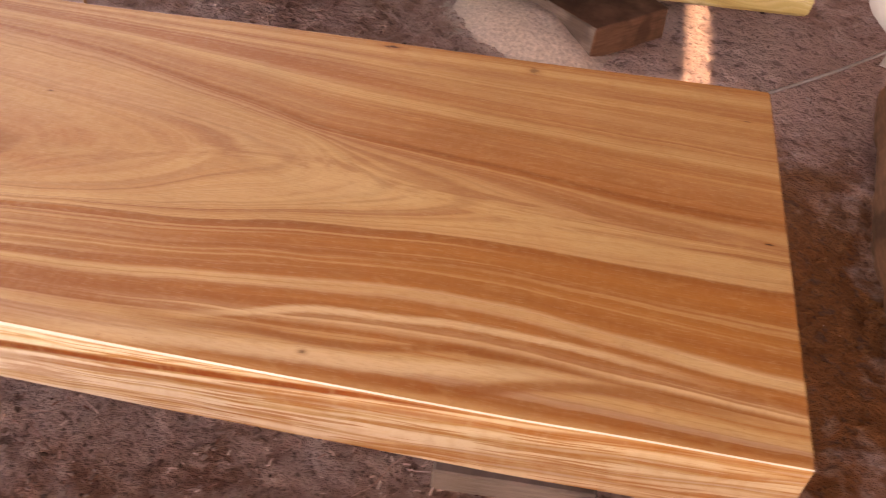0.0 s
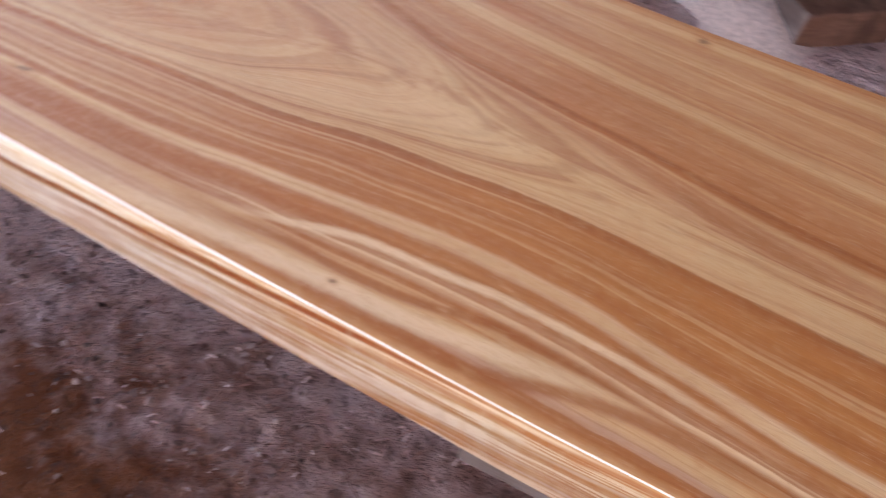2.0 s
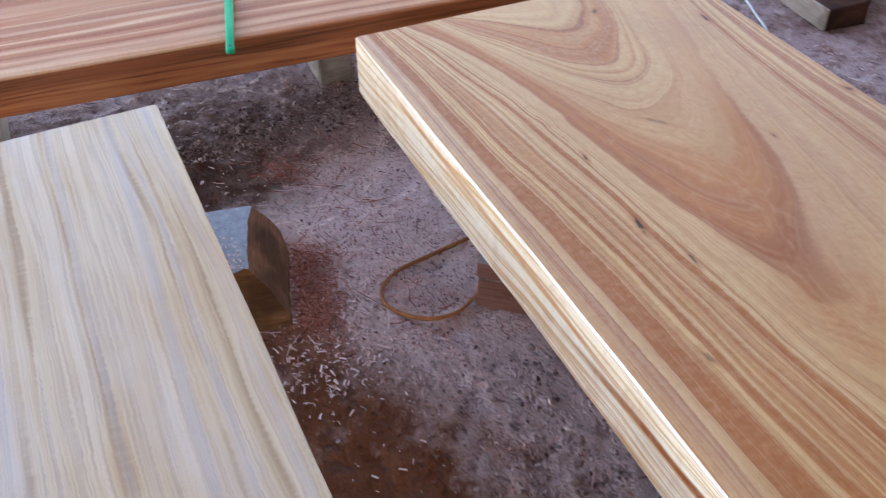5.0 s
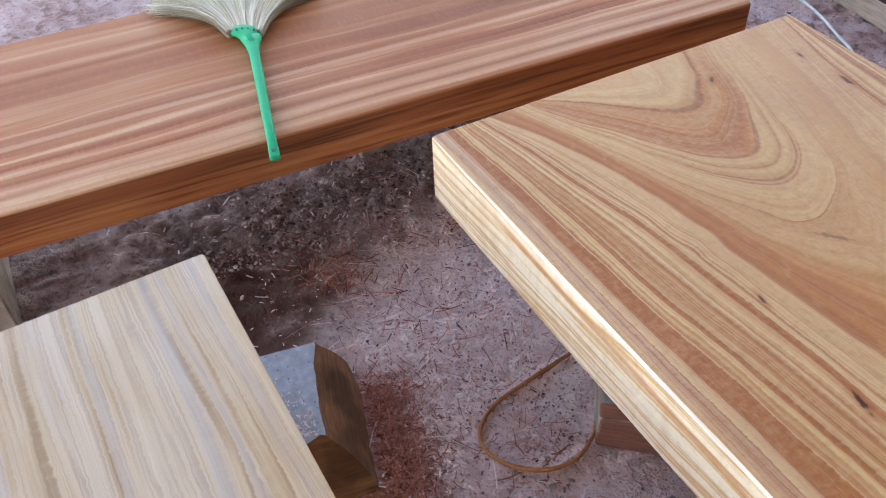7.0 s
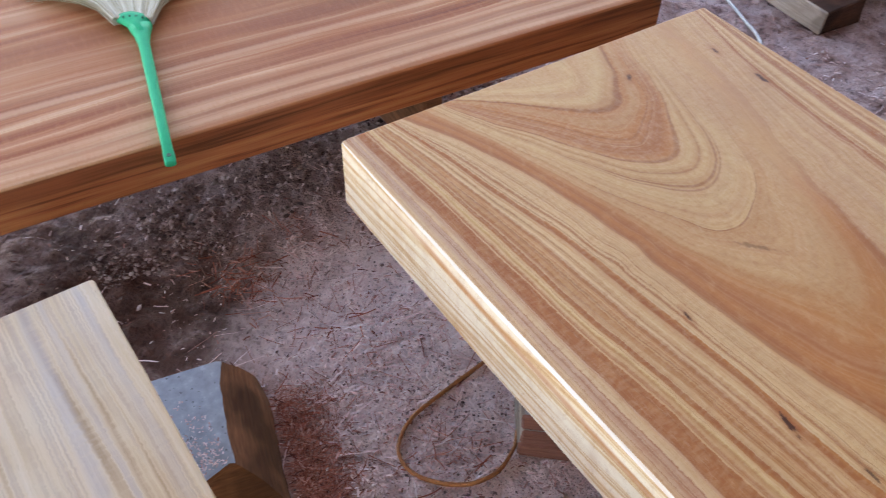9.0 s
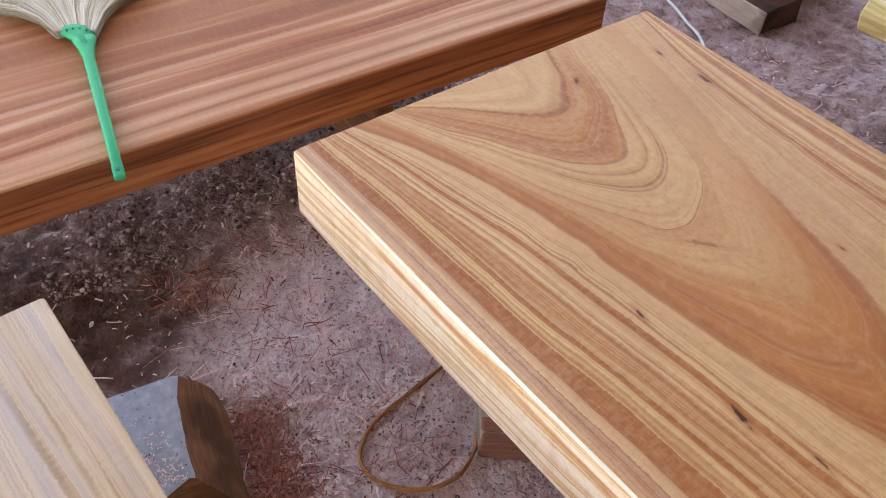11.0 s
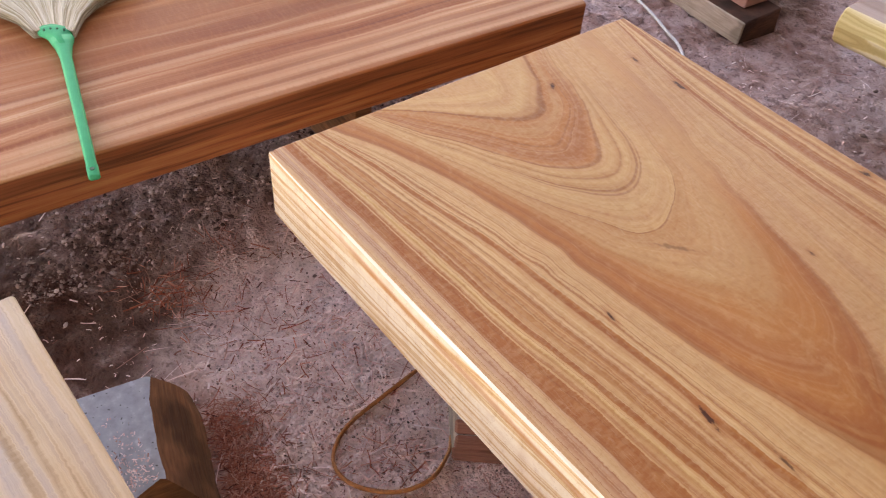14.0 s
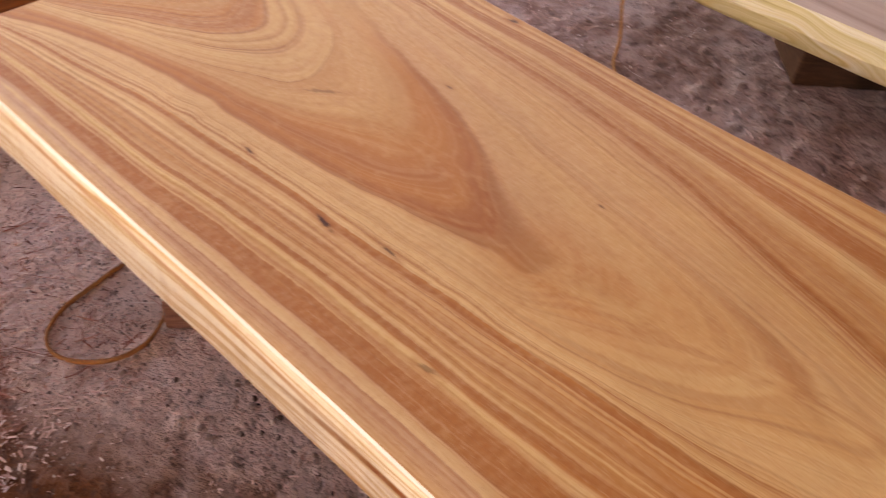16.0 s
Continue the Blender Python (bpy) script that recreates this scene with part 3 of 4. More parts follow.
M_DULL = straight_wood("dusty_pinkish_planed_wood", [(0.34, (0.30, 0.20, 0.16)), (0.50, (0.40, 0.29, 0.24)), (0.66, (0.46, 0.35, 0.29))], 11.0, 9.0, 0.55, "y")
M_BRICKRED = straight_wood("brick_red_planed_wood", [(0.34, (0.24, 0.095, 0.068)), (0.50, (0.30, 0.125, 0.092)), (0.66, (0.36, 0.17, 0.13))], 15.0, 5.0, 0.5, "x", film=(0.36, 0.20, 0.165))
M_YELLOW = straight_wood("yellow_sapwood", [(0.30, (0.38, 0.27, 0.10)), (0.44, (0.58, 0.46, 0.20)), (0.54, (0.70, 0.60, 0.34)), (0.68, (0.78, 0.72, 0.52))], 19.0, 20.0, 0.6, "y", 0.08)
M_BARK = rough_wood("grey_brown_bark_edge", (0.06, 0.028, 0.016), (0.19, 0.095, 0.06), None, 3.0)
M_BLOCK = rough_wood("brown_sawn_block", (0.085, 0.038, 0.020), (0.31, 0.14, 0.07), (0.36, 0.385, 0.40), 1.0)
M_REDBLOCK = rough_wood("red_brown_sawn_block", (0.15, 0.062, 0.046), (0.29, 0.13, 0.10), (0.34, 0.30, 0.28), 5.0)
M_PALEBLOCK = rough_wood("pale_weathered_block", (0.24, 0.19, 0.155), (0.48, 0.40, 0.34), (0.40, 0.36, 0.33), 8.0)
M_DARKBLOCK = rough_wood("dark_old_block", (0.035, 0.016, 0.01), (0.11, 0.05, 0.03), None, 12.0)
M_BROWNBLOCK = rough_wood("plain_brown_block", (0.11, 0.05, 0.034), (0.25, 0.125, 0.085), None, 21.0)
M_DUSTY = rough_wood("dust_covered_block_face", (0.16, 0.115, 0.10), (0.29, 0.225, 0.205), None, 14.0)
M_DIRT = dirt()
M_SHAVE = per_island("wood_shavings", [(0.0, (0.14, 0.05, 0.035)), (0.07, (0.40, 0.18, 0.14)), (0.25, (0.66, 0.41, 0.36)), (0.7, (0.84, 0.63, 0.58)), (1.0, (0.88, 0.76, 0.72))])
M_GREEN = plain("green_plastic", (0.0, 0.375, 0.17), 0.4, 0.0, 60.0, 0.06, 0.05)
M_GREENDARK = plain("dark_hole", (0.004, 0.10, 0.05), 0.6)
M_BRISTLE = per_island("broom_fibre", [(0.0, (0.34, 0.27, 0.15)), (0.4, (0.56, 0.48, 0.32)), (1.0, (0.74, 0.69, 0.54))], 0.7)
M_CORD = plain("brown_cord", (0.32, 0.12, 0.038), 0.7, 0.0005, 300.0, 0.4)
M_TWINE = plain("orange_brown_twine", (0.48, 0.22, 0.085), 0.7, 0.0005, 300.0, 0.35)
M_CABLE = plain("grey_cable", (0.44, 0.44, 0.43), 0.5, 0.0, 90.0, 0.15)
M_SACK = plain("white_plastic_sheet", (0.62, 0.62, 0.60), 0.5, 0.004, 14.0, 0.12)
M_ROOF = plain("galvanised_sheet", (0.33, 0.31, 0.29), 0.6, 0.0, 3.0, 0.2)


# ---- building helpers ----
def mesh_object(name, bm, material, smooth=False):
    me = bpy.data.meshes.new(name)
    bmesh.ops.recalc_face_normals(bm, faces=bm.faces)
    bm.to_mesh(me)
    bm.free()
    for m in material if isinstance(material, (list, tuple)) else [material]:
        me.materials.append(m)
    if smooth:
        for p in me.polygons:
            p.use_smooth = True
    return new(name, me)


def part(name, bm, material, parent, label="", smooth=False):
    ob = mesh_object(name, bm, material, smooth)
    ob.parent = parent
    if label:
        tagged(ob, label)
    return ob


def split_part(ob, slot, name, label):
    """The faces of one material slot become a part of their own under the thing."""
    whole = ob.data
    material = whole.materials[slot]
    piece = bmesh.new()
    piece.from_mesh(whole)
    bmesh.ops.delete(piece, geom=[f for f in piece.faces if f.material_index != slot], context="FACES")
    for f in piece.faces:
        f.material_index = 0
    rest = bmesh.new()
    rest.from_mesh(whole)
    bmesh.ops.delete(rest, geom=[f for f in rest.faces if f.material_index == slot], context="FACES")
    rest.to_mesh(whole)
    rest.free()
    me = bpy.data.meshes.new(name)
    piece.to_mesh(me)
    piece.free()
    me.materials.append(material)
    child = new(name, me)
    child.parent = ob
    return tagged(child, label)


def empty(name, location=(0, 0, 0), turn=0.0):
    ob = new(name)
    ob.matrix_world = pose(*location, 0, 0, turn)
    return ob


def between(x, pts):
    return float(np.interp(x, [p[0] for p in pts], [p[1] for p in pts]))


def smooth_between(x, pts):
    return sum(w * between(x + o, pts) for o, w in ((-0.12, 0.15), (-0.06, 0.2), (0, 0.3), (0.06, 0.2), (0.12, 0.15)))


def loft(rings, bm=None, close=True):
    """A skin over closed rings with equal point counts, capped at both ends."""
    bm = bm or bmesh.new()
    vs = [[bm.verts.new(p) for p in r] for r in rings]
    n = len(vs[0])
    for a, b in zip(vs, vs[1:]):
        for i in range(n):
            bm.faces.new((a[i], a[(i + 1) % n], b[(i + 1) % n], b[i]))
    if close:
        bm.faces.new(vs[0])
        bm.faces.new(vs[-1][::-1])
    return bm


def slab_mesh(xs, front, back, top, bottom, edge_front, edge_back, end_round, wobble=0.0008, seed=0):
    """A planed slab lying along x. front(x), back(x): y of its faces; edge_front(x): (width, drop) of the eased front arris; edge_back: radius."""
    rings = []
    for k, x in enumerate(xs):
        f, b = front(x), back(x)
        w, d = edge_front(x)
        e = end_round if k in (0, len(xs) - 1) else 0.0
        w, d = w + e, d + e
        r = edge_back + e
        j = wobble * noise.noise((x * 5, seed, 0.3))
        ring = [(f + e + 0.003, bottom + e), (f + e, bottom + 0.004 + e), (f + e + j, bottom + 0.5 * (top - bottom)), (f + e, top - d - 0.17 * w - 0.004), (f + e + 0.0004, top - d - 0.15 * w - 0.001), (f + e + 0.001 + 0.13 * w, top - d), (f + e + 0.003 + 0.55 * w, top - d * 0.45 - e), (f + e + 0.006 + 0.9 * w, top - d * 0.06 - e),
                (f + e + 0.006 + 1.1 * w, top - e)]
        ring += [(f + (b - f) * q, top - e) for q in (0.2, 0.4, 0.6, 0.8)]
        ring += [(b - e - r, top - e), (b - e - 0.3 * r, top - 0.3 * r - e), (b - e, top - r - e), (b - e, bottom + e)]
        rings.append([(x, y, z) for y, z in ring])
    return loft(rings)


def mod_bevel(ob, width, segments=2):
    b = ob.modifiers.new("eased", "BEVEL")
    b.width, b.segments, b.limit_method = width, segments, "ANGLE"
    return ob


def block_mesh(bottom, top, z0, z1, cuts=3, rough=0.0025, seed=0):
    """A sawn block between a lower and an upper quad, with slightly uneven faces."""
    bm = bmesh.new()
    lo = [bm.verts.new((x, y, z0)) for x, y in bottom]
    hi = [bm.verts.new((x, y, z1)) for x, y in top]
    bm.faces.new(lo[::-1])
    bm.faces.new(hi)
    for i in range(4):
        bm.faces.new((lo[i], lo[(i + 1) % 4], hi[(i + 1) % 4], hi[i]))
    bmesh.ops.bevel(bm, geom=list(bm.edges), offset=0.004, segments=1, affect="EDGES")
    bmesh.ops.subdivide_edges(bm, edges=list(bm.edges), cuts=cuts, use_grid_fill=True)
    for v in bm.verts:
        n = noise.noise_vector(v.co * 14 + Vector((seed, 0, 0))) * rough
        if v.co.z < z0 + 1e-4:
            n.z = 0
        v.co += n
    return bm


def box_quad(cx, cy, lx, ly, turn):
    c, s = math.cos(radians(turn)), math.sin(radians(turn))
    return [(cx + c * a * lx / 2 - s * b * ly / 2, cy + s * a * lx / 2 + c * b * ly / 2) for a, b in ((-1, -1), (1, -1), (1, 1), (-1, 1))]


def support(name, bottom, top, z0, z1, material, label, seed=0, group="blocks under the slabs", end_material=None, end_side=Vector((-0.8, -0.6, 0))):
    ob = mesh_object(name, block_mesh(bottom, top, z0, z1, seed=seed), [material, end_material or material])
    for p in ob.data.polygons:
        if p.normal.dot(end_side) > 0.6:
            p.material_index = 1
    return tagged(ob, label, "block", group)


def path_curve(points, steps=10):
    """A smooth line through points."""
    p = [Vector(q) for q in points]
    p = [2 * p[0] - p[1], *p, 2 * p[-1] - p[-2]]
    out = []
    for a, b, c, d in zip(p, p[1:], p[2:], p[3:]):
        for i in range(steps):
            t = i / steps
            out.append(0.5 * (2 * b + (c - a) * t + (2 * a - 5 * b + 4 * c - d) * t * t + (3 * b - a - 3 * c + d) * t ** 3))
    return out + [p[-2]]


def sweep(line, wide, high, sides=8, twist=0.0):
    """A cord along a line, oval in section."""
    rings = []
    for i, p in enumerate(line):
        d = (line[min(i + 1, len(line) - 1)] - line[max(i - 1, 0)]).normalized()
        side = d.cross(Vector((0, 0, 1))).normalized()
        up = side.cross(d)
        rings.append([p + side * math.cos(a) * wide + up * math.sin(a) * high for a in (2 * math.pi * (k + 0.5) / sides for k in range(sides))])
    return loft(rings)


# ---- ground ----
def ground_lines(a, b, step, far):
    inner = list(np.arange(a, b + 1e-6, step))
    out = [step * 2 * 1.45 ** k for k in range(1, 24)]
    low, high = [], []
    x = a
    for s in out:
        x -= s
        if x > -far:
            low.append(x)
    x = b
    for s in out:
        x += s
        if x < far:
            high.append(x)
    return [-far, *low[::-1], *inner, *high, far]


def height(x, y):
    if not (-4 < x < 6 and -4 < y < 6):
        return 0.0
    h = 0.006 * noise.noise((x * 2.2, y * 2.2, 0.0)) + 0.004 * noise.noise((x * 9, y * 9, 3.0)) + 0.008 * noise.noise((x * 22, y * 22, 7.0)) + 0.005 * noise.noise((x * 45, y * 45, 9.0))
    # kicked-up soil along the reddish slab
    strip = math.exp(-((x + 0.47) / 0.15) ** 2)
    h += strip * (0.009 * noise.noise((x * 18, y * 18, 17.0)) + 0.010 * noise.noise((x * 34, y * 34, 19.0)))
    return h - 0.002


def build_ground():
    xs, ys = ground_lines(-1.5, 3.2, 0.010, 300.0), ground_lines(-0.6, 2.6, 0.010, 300.0)
    verts = [(x, y, height(x, y)) for y in ys for x in xs]
    n = len(xs)
    faces = [(j * n + i, j * n + i + 1, (j + 1) * n + i + 1, (j + 1) * n + i) for j in range(len(ys) - 1) for i in range(n - 1)]
    me = bpy.data.meshes.new("ground")
    me.from_pydata(verts, [], faces)
    me.polygons.foreach_set("use_smooth", [True] * len(faces))
    me.materials.append(M_DIRT)
    tagged(new("ground", me), "trodden mauve-grey dirt floor strewn with sawdust", "ground", kind="structure")


build_ground()


# ---- unseen shed added to shape the daylight: open towards the left and behind ----
def boards(name, boxes, material, label, category):
    bm = bmesh.new()
    for x0, x1, y0, y1, z0, z1 in boxes:
        m = Matrix.Translation(((x0 + x1) / 2, (y0 + y1) / 2, (z0 + z1) / 2)) @ Matrix.Diagonal((x1 - x0, y1 - y0, z1 - z0, 1))
        bmesh.ops.create_cube(bm, size=1.0, matrix=m)
    return tagged(mesh_object(name, bm, material), label, category, kind="structure")


ROOF_Z = 3.2
# the gap is placed so that the sun draws its streak on the dirt
GAP = (2.25 + SUN_TO.x / SUN_TO.z * ROOF_Z, 1.93 + SUN_TO.y / SUN_TO.z * ROOF_Z)
gx, gy, gw, gl = GAP[0] + 0.07, GAP[1] - 0.03, 0.05, 0.30
boards("roof", [(ROOF_X0, gx - gw, ROOF_Y0, 7, ROOF_Z, ROOF_Z + 0.06), (gx + gw, 7, ROOF_Y0, 7, ROOF_Z, ROOF_Z + 0.06),
                (gx - gw, gx + gw, ROOF_Y0, gy - gl, ROOF_Z, ROOF_Z + 0.06), (gx - gw, gx + gw, gy + gl, 7, ROOF_Z, ROOF_Z + 0.06)], M_ROOF, "unseen galvanised sheet roof added to shape the light, with one narrow gap", "roof")
# walls out of view, added to keep sky light off the right and back
boards("wall_east", [(7.0, 7.12, ROOF_Y0, 7.0, -0.02, ROOF_Z)], M_ROOF, "unseen plain sheet wall added to block light", "wall")
boards("wall_north", [(ROOF_X0, 7.12, 7.0, 7.12, -0.02, ROOF_Z)], M_ROOF, "unseen plain sheet wall added to block light", "wall")

# ---- the large slab ----
FRONT = [(0, -0.010), (0.3, 0.0), (0.5, 0.007), (0.75, 0.018), (1.0, 0.026), (1.3, 0.031), (1.7, 0.043), (1.95, 0.051), (2.34, 0.07)]
BACK = [(0, 0.818), (0.4, 0.829), (0.7, 0.841), (1.0, 0.849), (1.3, 0.872), (1.7, 0.885), (2.03, 0.90), (2.32, 0.915)]
EASE = [(0, 0.003), (0.1, 0.010), (0.25, 0.022), (0.45, 0.026), (0.8, 0.023), (1.2, 0.019), (1.45, 0.013), (1.7, 0.009), (2.34, 0.006)]
TOP, UNDER = 0.467, 0.325


def build_main_slab():
    xs = [0.0, 0.0025, *np.linspace(0.02, 2.30, 72), 2.3155, 2.318]
    bm = slab_mesh(xs, lambda x: smooth_between(x, FRONT) + 0.0015 * noise.noise((x * 6, 2, 0)), lambda x: smooth_between(x, BACK) + 0.001 * noise.noise((x * 5, 9, 0)), 0.0, UNDER - TOP,
                   lambda x: (smooth_between(x, EASE), 0.0012 + 0.09 * smooth_between(x, EASE)), 0.004, 0.0015)
    for v in bm.verts:
        v.co.x += 0.026 * (0.915 - v.co.y) * (v.co.x / 2.318)
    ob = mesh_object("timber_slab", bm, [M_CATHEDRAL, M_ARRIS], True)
    # chamfer faces take the paler colour that stands for the highlight
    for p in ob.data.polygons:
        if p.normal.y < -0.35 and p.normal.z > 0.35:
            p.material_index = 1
    ob.location = (0, 0, TOP)
    ob.data.set_sharp_from_angle(angle=radians(14))
    split_part(ob, 1, "eased_edge", "chamfer along the slab, painted pale for its highlight")
    return tagged(ob, "thick sanded honey-coloured hardwood slab with cathedral grain, resting on blocks", "timber slab", "slabs on blocks")


build_main_slab()


# ---- other slabs ----
def build_slab(name, length, width, thick, material, matrix, label, r=0.006, front=None, ease=None, seed=1, sharp=18):
    xs = [0.0, 0.003, *np.linspace(0.03, length - 0.03, 40), length - 0.003, length]
    bm = slab_mesh(xs, front or (lambda x: 0.001 * noise.noise((x * 4, seed, 0))), lambda x: width + 0.002 * noise.noise((x * 4, seed + 5, 0)), 0.0, -thick, ease or (lambda x: (r, r * 0.8)), r, 0.003, seed=seed)
    ob = mesh_object(name, bm, material, True)
    ob.data.set_sharp_from_angle(angle=radians(sharp))
    ob.matrix_world = matrix
    return tagged(ob, label, "timber slab", "slabs on blocks")


# pale slab in front, its near side unseen
build_slab("timber_slab", 2.5, 0.68, 0.10, M_GREY, pose(0.113, -1.127, 0.461, 0, 0, 2.6), "pale greyish planed slab with straight streaky grain, resting on blocks", 0.007, seed=3)
# reddish slab across the end, grain along its length
RED_TOP = 0.385
red_xs = [0.0, 0.003, *np.linspace(0.03, 2.54, 40), 2.567, 2.57]


def build_red_slab():
    bm = slab_mesh(red_xs, lambda x: 0.002 * noise.noise((x * 3, 4, 0)), lambda x: 0.63, 0.0, -0.10, lambda x: (0.006, 0.002), 0.005, 0.003, seed=4)
    bm.transform(Matrix.Rotation(radians(90), 4, "Z"))
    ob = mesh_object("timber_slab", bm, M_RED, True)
    ob.data.set_sharp_from_angle(angle=radians(16))
    ob.matrix_world = pose(-0.338, -1.66, RED_TOP, 0, 0, -3.4)
    return tagged(ob, "thick reddish-brown planed slab with straight grain, a broom lying on it", "timber slab", "slabs on blocks")


build_red_slab()


# dusty slab behind, with a yellow live edge
def build_live_edge_slab():
    xs = [0.0, 0.004, *np.linspace(0.04, 2.36, 60), 2.396, 2.4]
    wave = lambda x: 0.012 * noise.noise((x * 2.3, 1, 0)) + 0.005 * noise.noise((x * 9, 4, 0))
    rings = []
    for k, x in enumerate(xs):
        e = 0.004 if k in (0, len(xs) - 1) else 0.0
        f = wave(x) + e
        mid = 0.045 + 0.012 * noise.noise((x * 3, 8, 0))
        ring = [(f + 0.028, -0.10 + e), (f + 0.012, -0.085), (f, -mid), (f + 0.004, -mid + 0.014), (f + 0.018, -0.006), (f + 0.026, -e), (0.3, -e), (0.6 - e, -e), (0.6 - e, -0.10 + e)]
        rings.append([(x, y, z) for y, z in ring])
    bm = loft(rings)
    slab = mesh_object("timber_slab", bm, [M_DULL, M_YELLOW], True)
    for p in slab.data.polygons:
        if p.center.y < 0.024 + 0.02 and p.normal.y < -0.25:
            p.material_index = 1
    slab.data.set_sharp_from_angle(angle=radians(30))
    split_part(slab, 1, "live_edge", "yellow wavy live edge")
    slab.matrix_world = pose(0.115, 1.49, 0.345, 0, 0, 3.5)
    return tagged(slab, "dusty pinkish planed slab with a yellow live edge, on blocks", "timber slab", "slabs on blocks")


build_live_edge_slab()


# brick-red slab with a bark edge, low on the floor
def build_bark_slab():
    xs = [0.0, 0.006, *np.linspace(0.05, 1.10, 40), 1.14, 1.15]
    rings = []
    for k, x in enumerate(xs):
        taper = 0.06 * max(0.0, 1 - x / 0.25) ** 2
        f = 0.02 - 0.045 * math.sin(min(1.0, x / 0.9) * math.pi) ** 2 + 0.25 * max(0.0, x - 0.72) ** 2 + 0.006 * noise.noise((x * 5, 2, 0)) + taper
        g = 0.012 * noise.noise((x * 14, 6, 0))
        ring = [(f + 0.02, -0.105), (f - 0.005 + g, -0.08), (f - 0.008 - g, -0.05), (f + 0.012, -0.015), (f + 0.03, -0.003), (f + 0.045, 0.0), (0.3, 0.0), (0.58, 0.0), (0.58, -0.105)]
        rings.append([(x, y, z) for y, z in ring])
    bm = loft(rings)
    bm.transform(Matrix.Scale(-1, 4, (0, 1, 0)))
    bm.transform(Matrix.Rotation(radians(90), 4, "Z"))
    slab = mesh_object("timber_slab", bm, [M_BRICKRED, M_BARK], True)
    for p in slab.data.polygons:
        if p.normal.z < 0.75 and p.center.x < 0.06:
            p.material_index = 1
    slab.data.set_sharp_from_angle(angle=radians(40))
    split_part(slab, 1, "bark_edge", "dusty brown bark edge")
    slab.matrix_world = pose(2.70, 0.475, 0.135)
    return tagged(slab, "low brick-red planed slab with a bark edge", "timber slab", "slabs on blocks")


build_bark_slab()

build_slab("timber_board", 1.3, 0.4, 0.05, M_BRICKRED, pose(-0.27, 1.70, 0.142, 0, 0, 176) @ pose(0, -0.4, 0), "reddish board lying across a pale beam", 0.004, seed=8)

# ---- blocks that carry the slabs ----
def build_curved_block():
    """An offcut with a bowed sawn flank that flares out to the ground."""
    top = [(0.067, -0.304), (0.11, -0.324), (0.16, -0.338), (0.21, -0.351), (0.266, -0.362)]
    foot = [(0.044, -0.240), (0.105, -0.243), (0.173, -0.263), (0.248, -0.282), (0.325, -0.300)]
    rings = []
    for k in range(17):
        q = k / 16
        i = min(3, int(q * 4))
        t = q * 4 - i
        at = lambda line: (line[i][0] + (line[i + 1][0] - line[i][0]) * t, line[i][1] + (line[i + 1][1] - line[i][1]) * t)
        (tx, ty), (fx, fy) = at(top), at(foot)
        ring = [(tx, -0.64, 0.0), (tx - 0.04 + 0.06 * q, -0.64, 0.14), (tx - 0.03 + 0.05 * q, -0.47, 0.1405), (tx - 0.004, ty - 0.008, 0.1405)]
        for j in range(9):
            w = j / 8
            bow = 0.012 * math.sin(w * math.pi) + 0.0022 * noise.noise((q * 9, w * 5, 2.0))
            ring.append((tx + (fx - tx) * w + bow * 0.5, ty + (fy - ty) * w + bow, 0.139 * (1 - w) - 0.004 * w))
        rings.append(ring)
    ob = mesh_object("support_block", loft(rings), M_BLOCK, True)
    ob.data.set_sharp_from_angle(angle=radians(28))
    return tagged(ob, "brown wooden block with a dusty grey top, beside the pale slab", "block", "blocks under the slabs")


build_curved_block()
support("support_block", box_quad(0.35, -0.80, 0.16, 0.40, 4), box_quad(0.35, -0.80, 0.15, 0.40, 4), 0.0, 0.362, M_BLOCK, "brown wooden block under the pale slab", 2)
support("support_block", box_quad(2.2, -0.80, 0.16, 0.40, -3), box_quad(2.2, -0.80, 0.15, 0.40, -3), 0.0, 0.362, M_BLOCK, "brown wooden block under the pale slab", 3)
for level, (shift, turn_in) in enumerate(((0.0, 0.0), (0.003, 0.002), (-0.002, 0.003))):
    quad = [(0.432 + shift, 0.087 + turn_in), (0.66, 0.36), (0.51, 0.465), (0.285 + shift, 0.186 + turn_in)]
    # the paler end material paints the light falling on the board ends
    support("support_board", quad, quad, 0.0415 * level + (0.001 if level else 0.0), 0.0415 * (level + 1) + 0.0008, M_REDBLOCK, "red-brown sawn board with its end painted as lit, stacked under the large slab", 4 + level * 7, "boards stacked under the large slab", M_PALEBLOCK)
support("support_block", box_quad(0.55, 0.48, 0.16, 0.30, 30), box_quad(0.55, 0.48, 0.15, 0.30, 30), 0.122, 0.326, M_REDBLOCK, "red-brown sawn block under the large slab", 5)
support("support_block", box_quad(1.96, 0.42, 0.30, 0.44, 4), box_quad(1.96, 0.42, 0.29, 0.43, 4), -0.005, 0.05, M_DUSTY, "low dusty plank block under the large slab", 16)
support("support_block", box_quad(1.95, 0.5, 0.18, 0.3, 5), box_quad(1.95, 0.5, 0.17, 0.3, 5), 0.049, 0.326, M_REDBLOCK, "red-brown sawn block under the large slab", 6)
support("support_block", box_quad(-0.54, 0.385, 0.42, 0.05, 0), box_quad(-0.54, 0.385, 0.42, 0.05, 0), 0.0, 0.286, M_BLOCK, "brown wooden block under the reddish slab", 7)
support("support_block", box_quad(-0.74, 0.10, 0.34, 0.10, 0), box_quad(-0.74, 0.10, 0.34, 0.10, 0), 0.0, 0.286, M_PALEBLOCK, "pale weathered block under the reddish slab", 8)
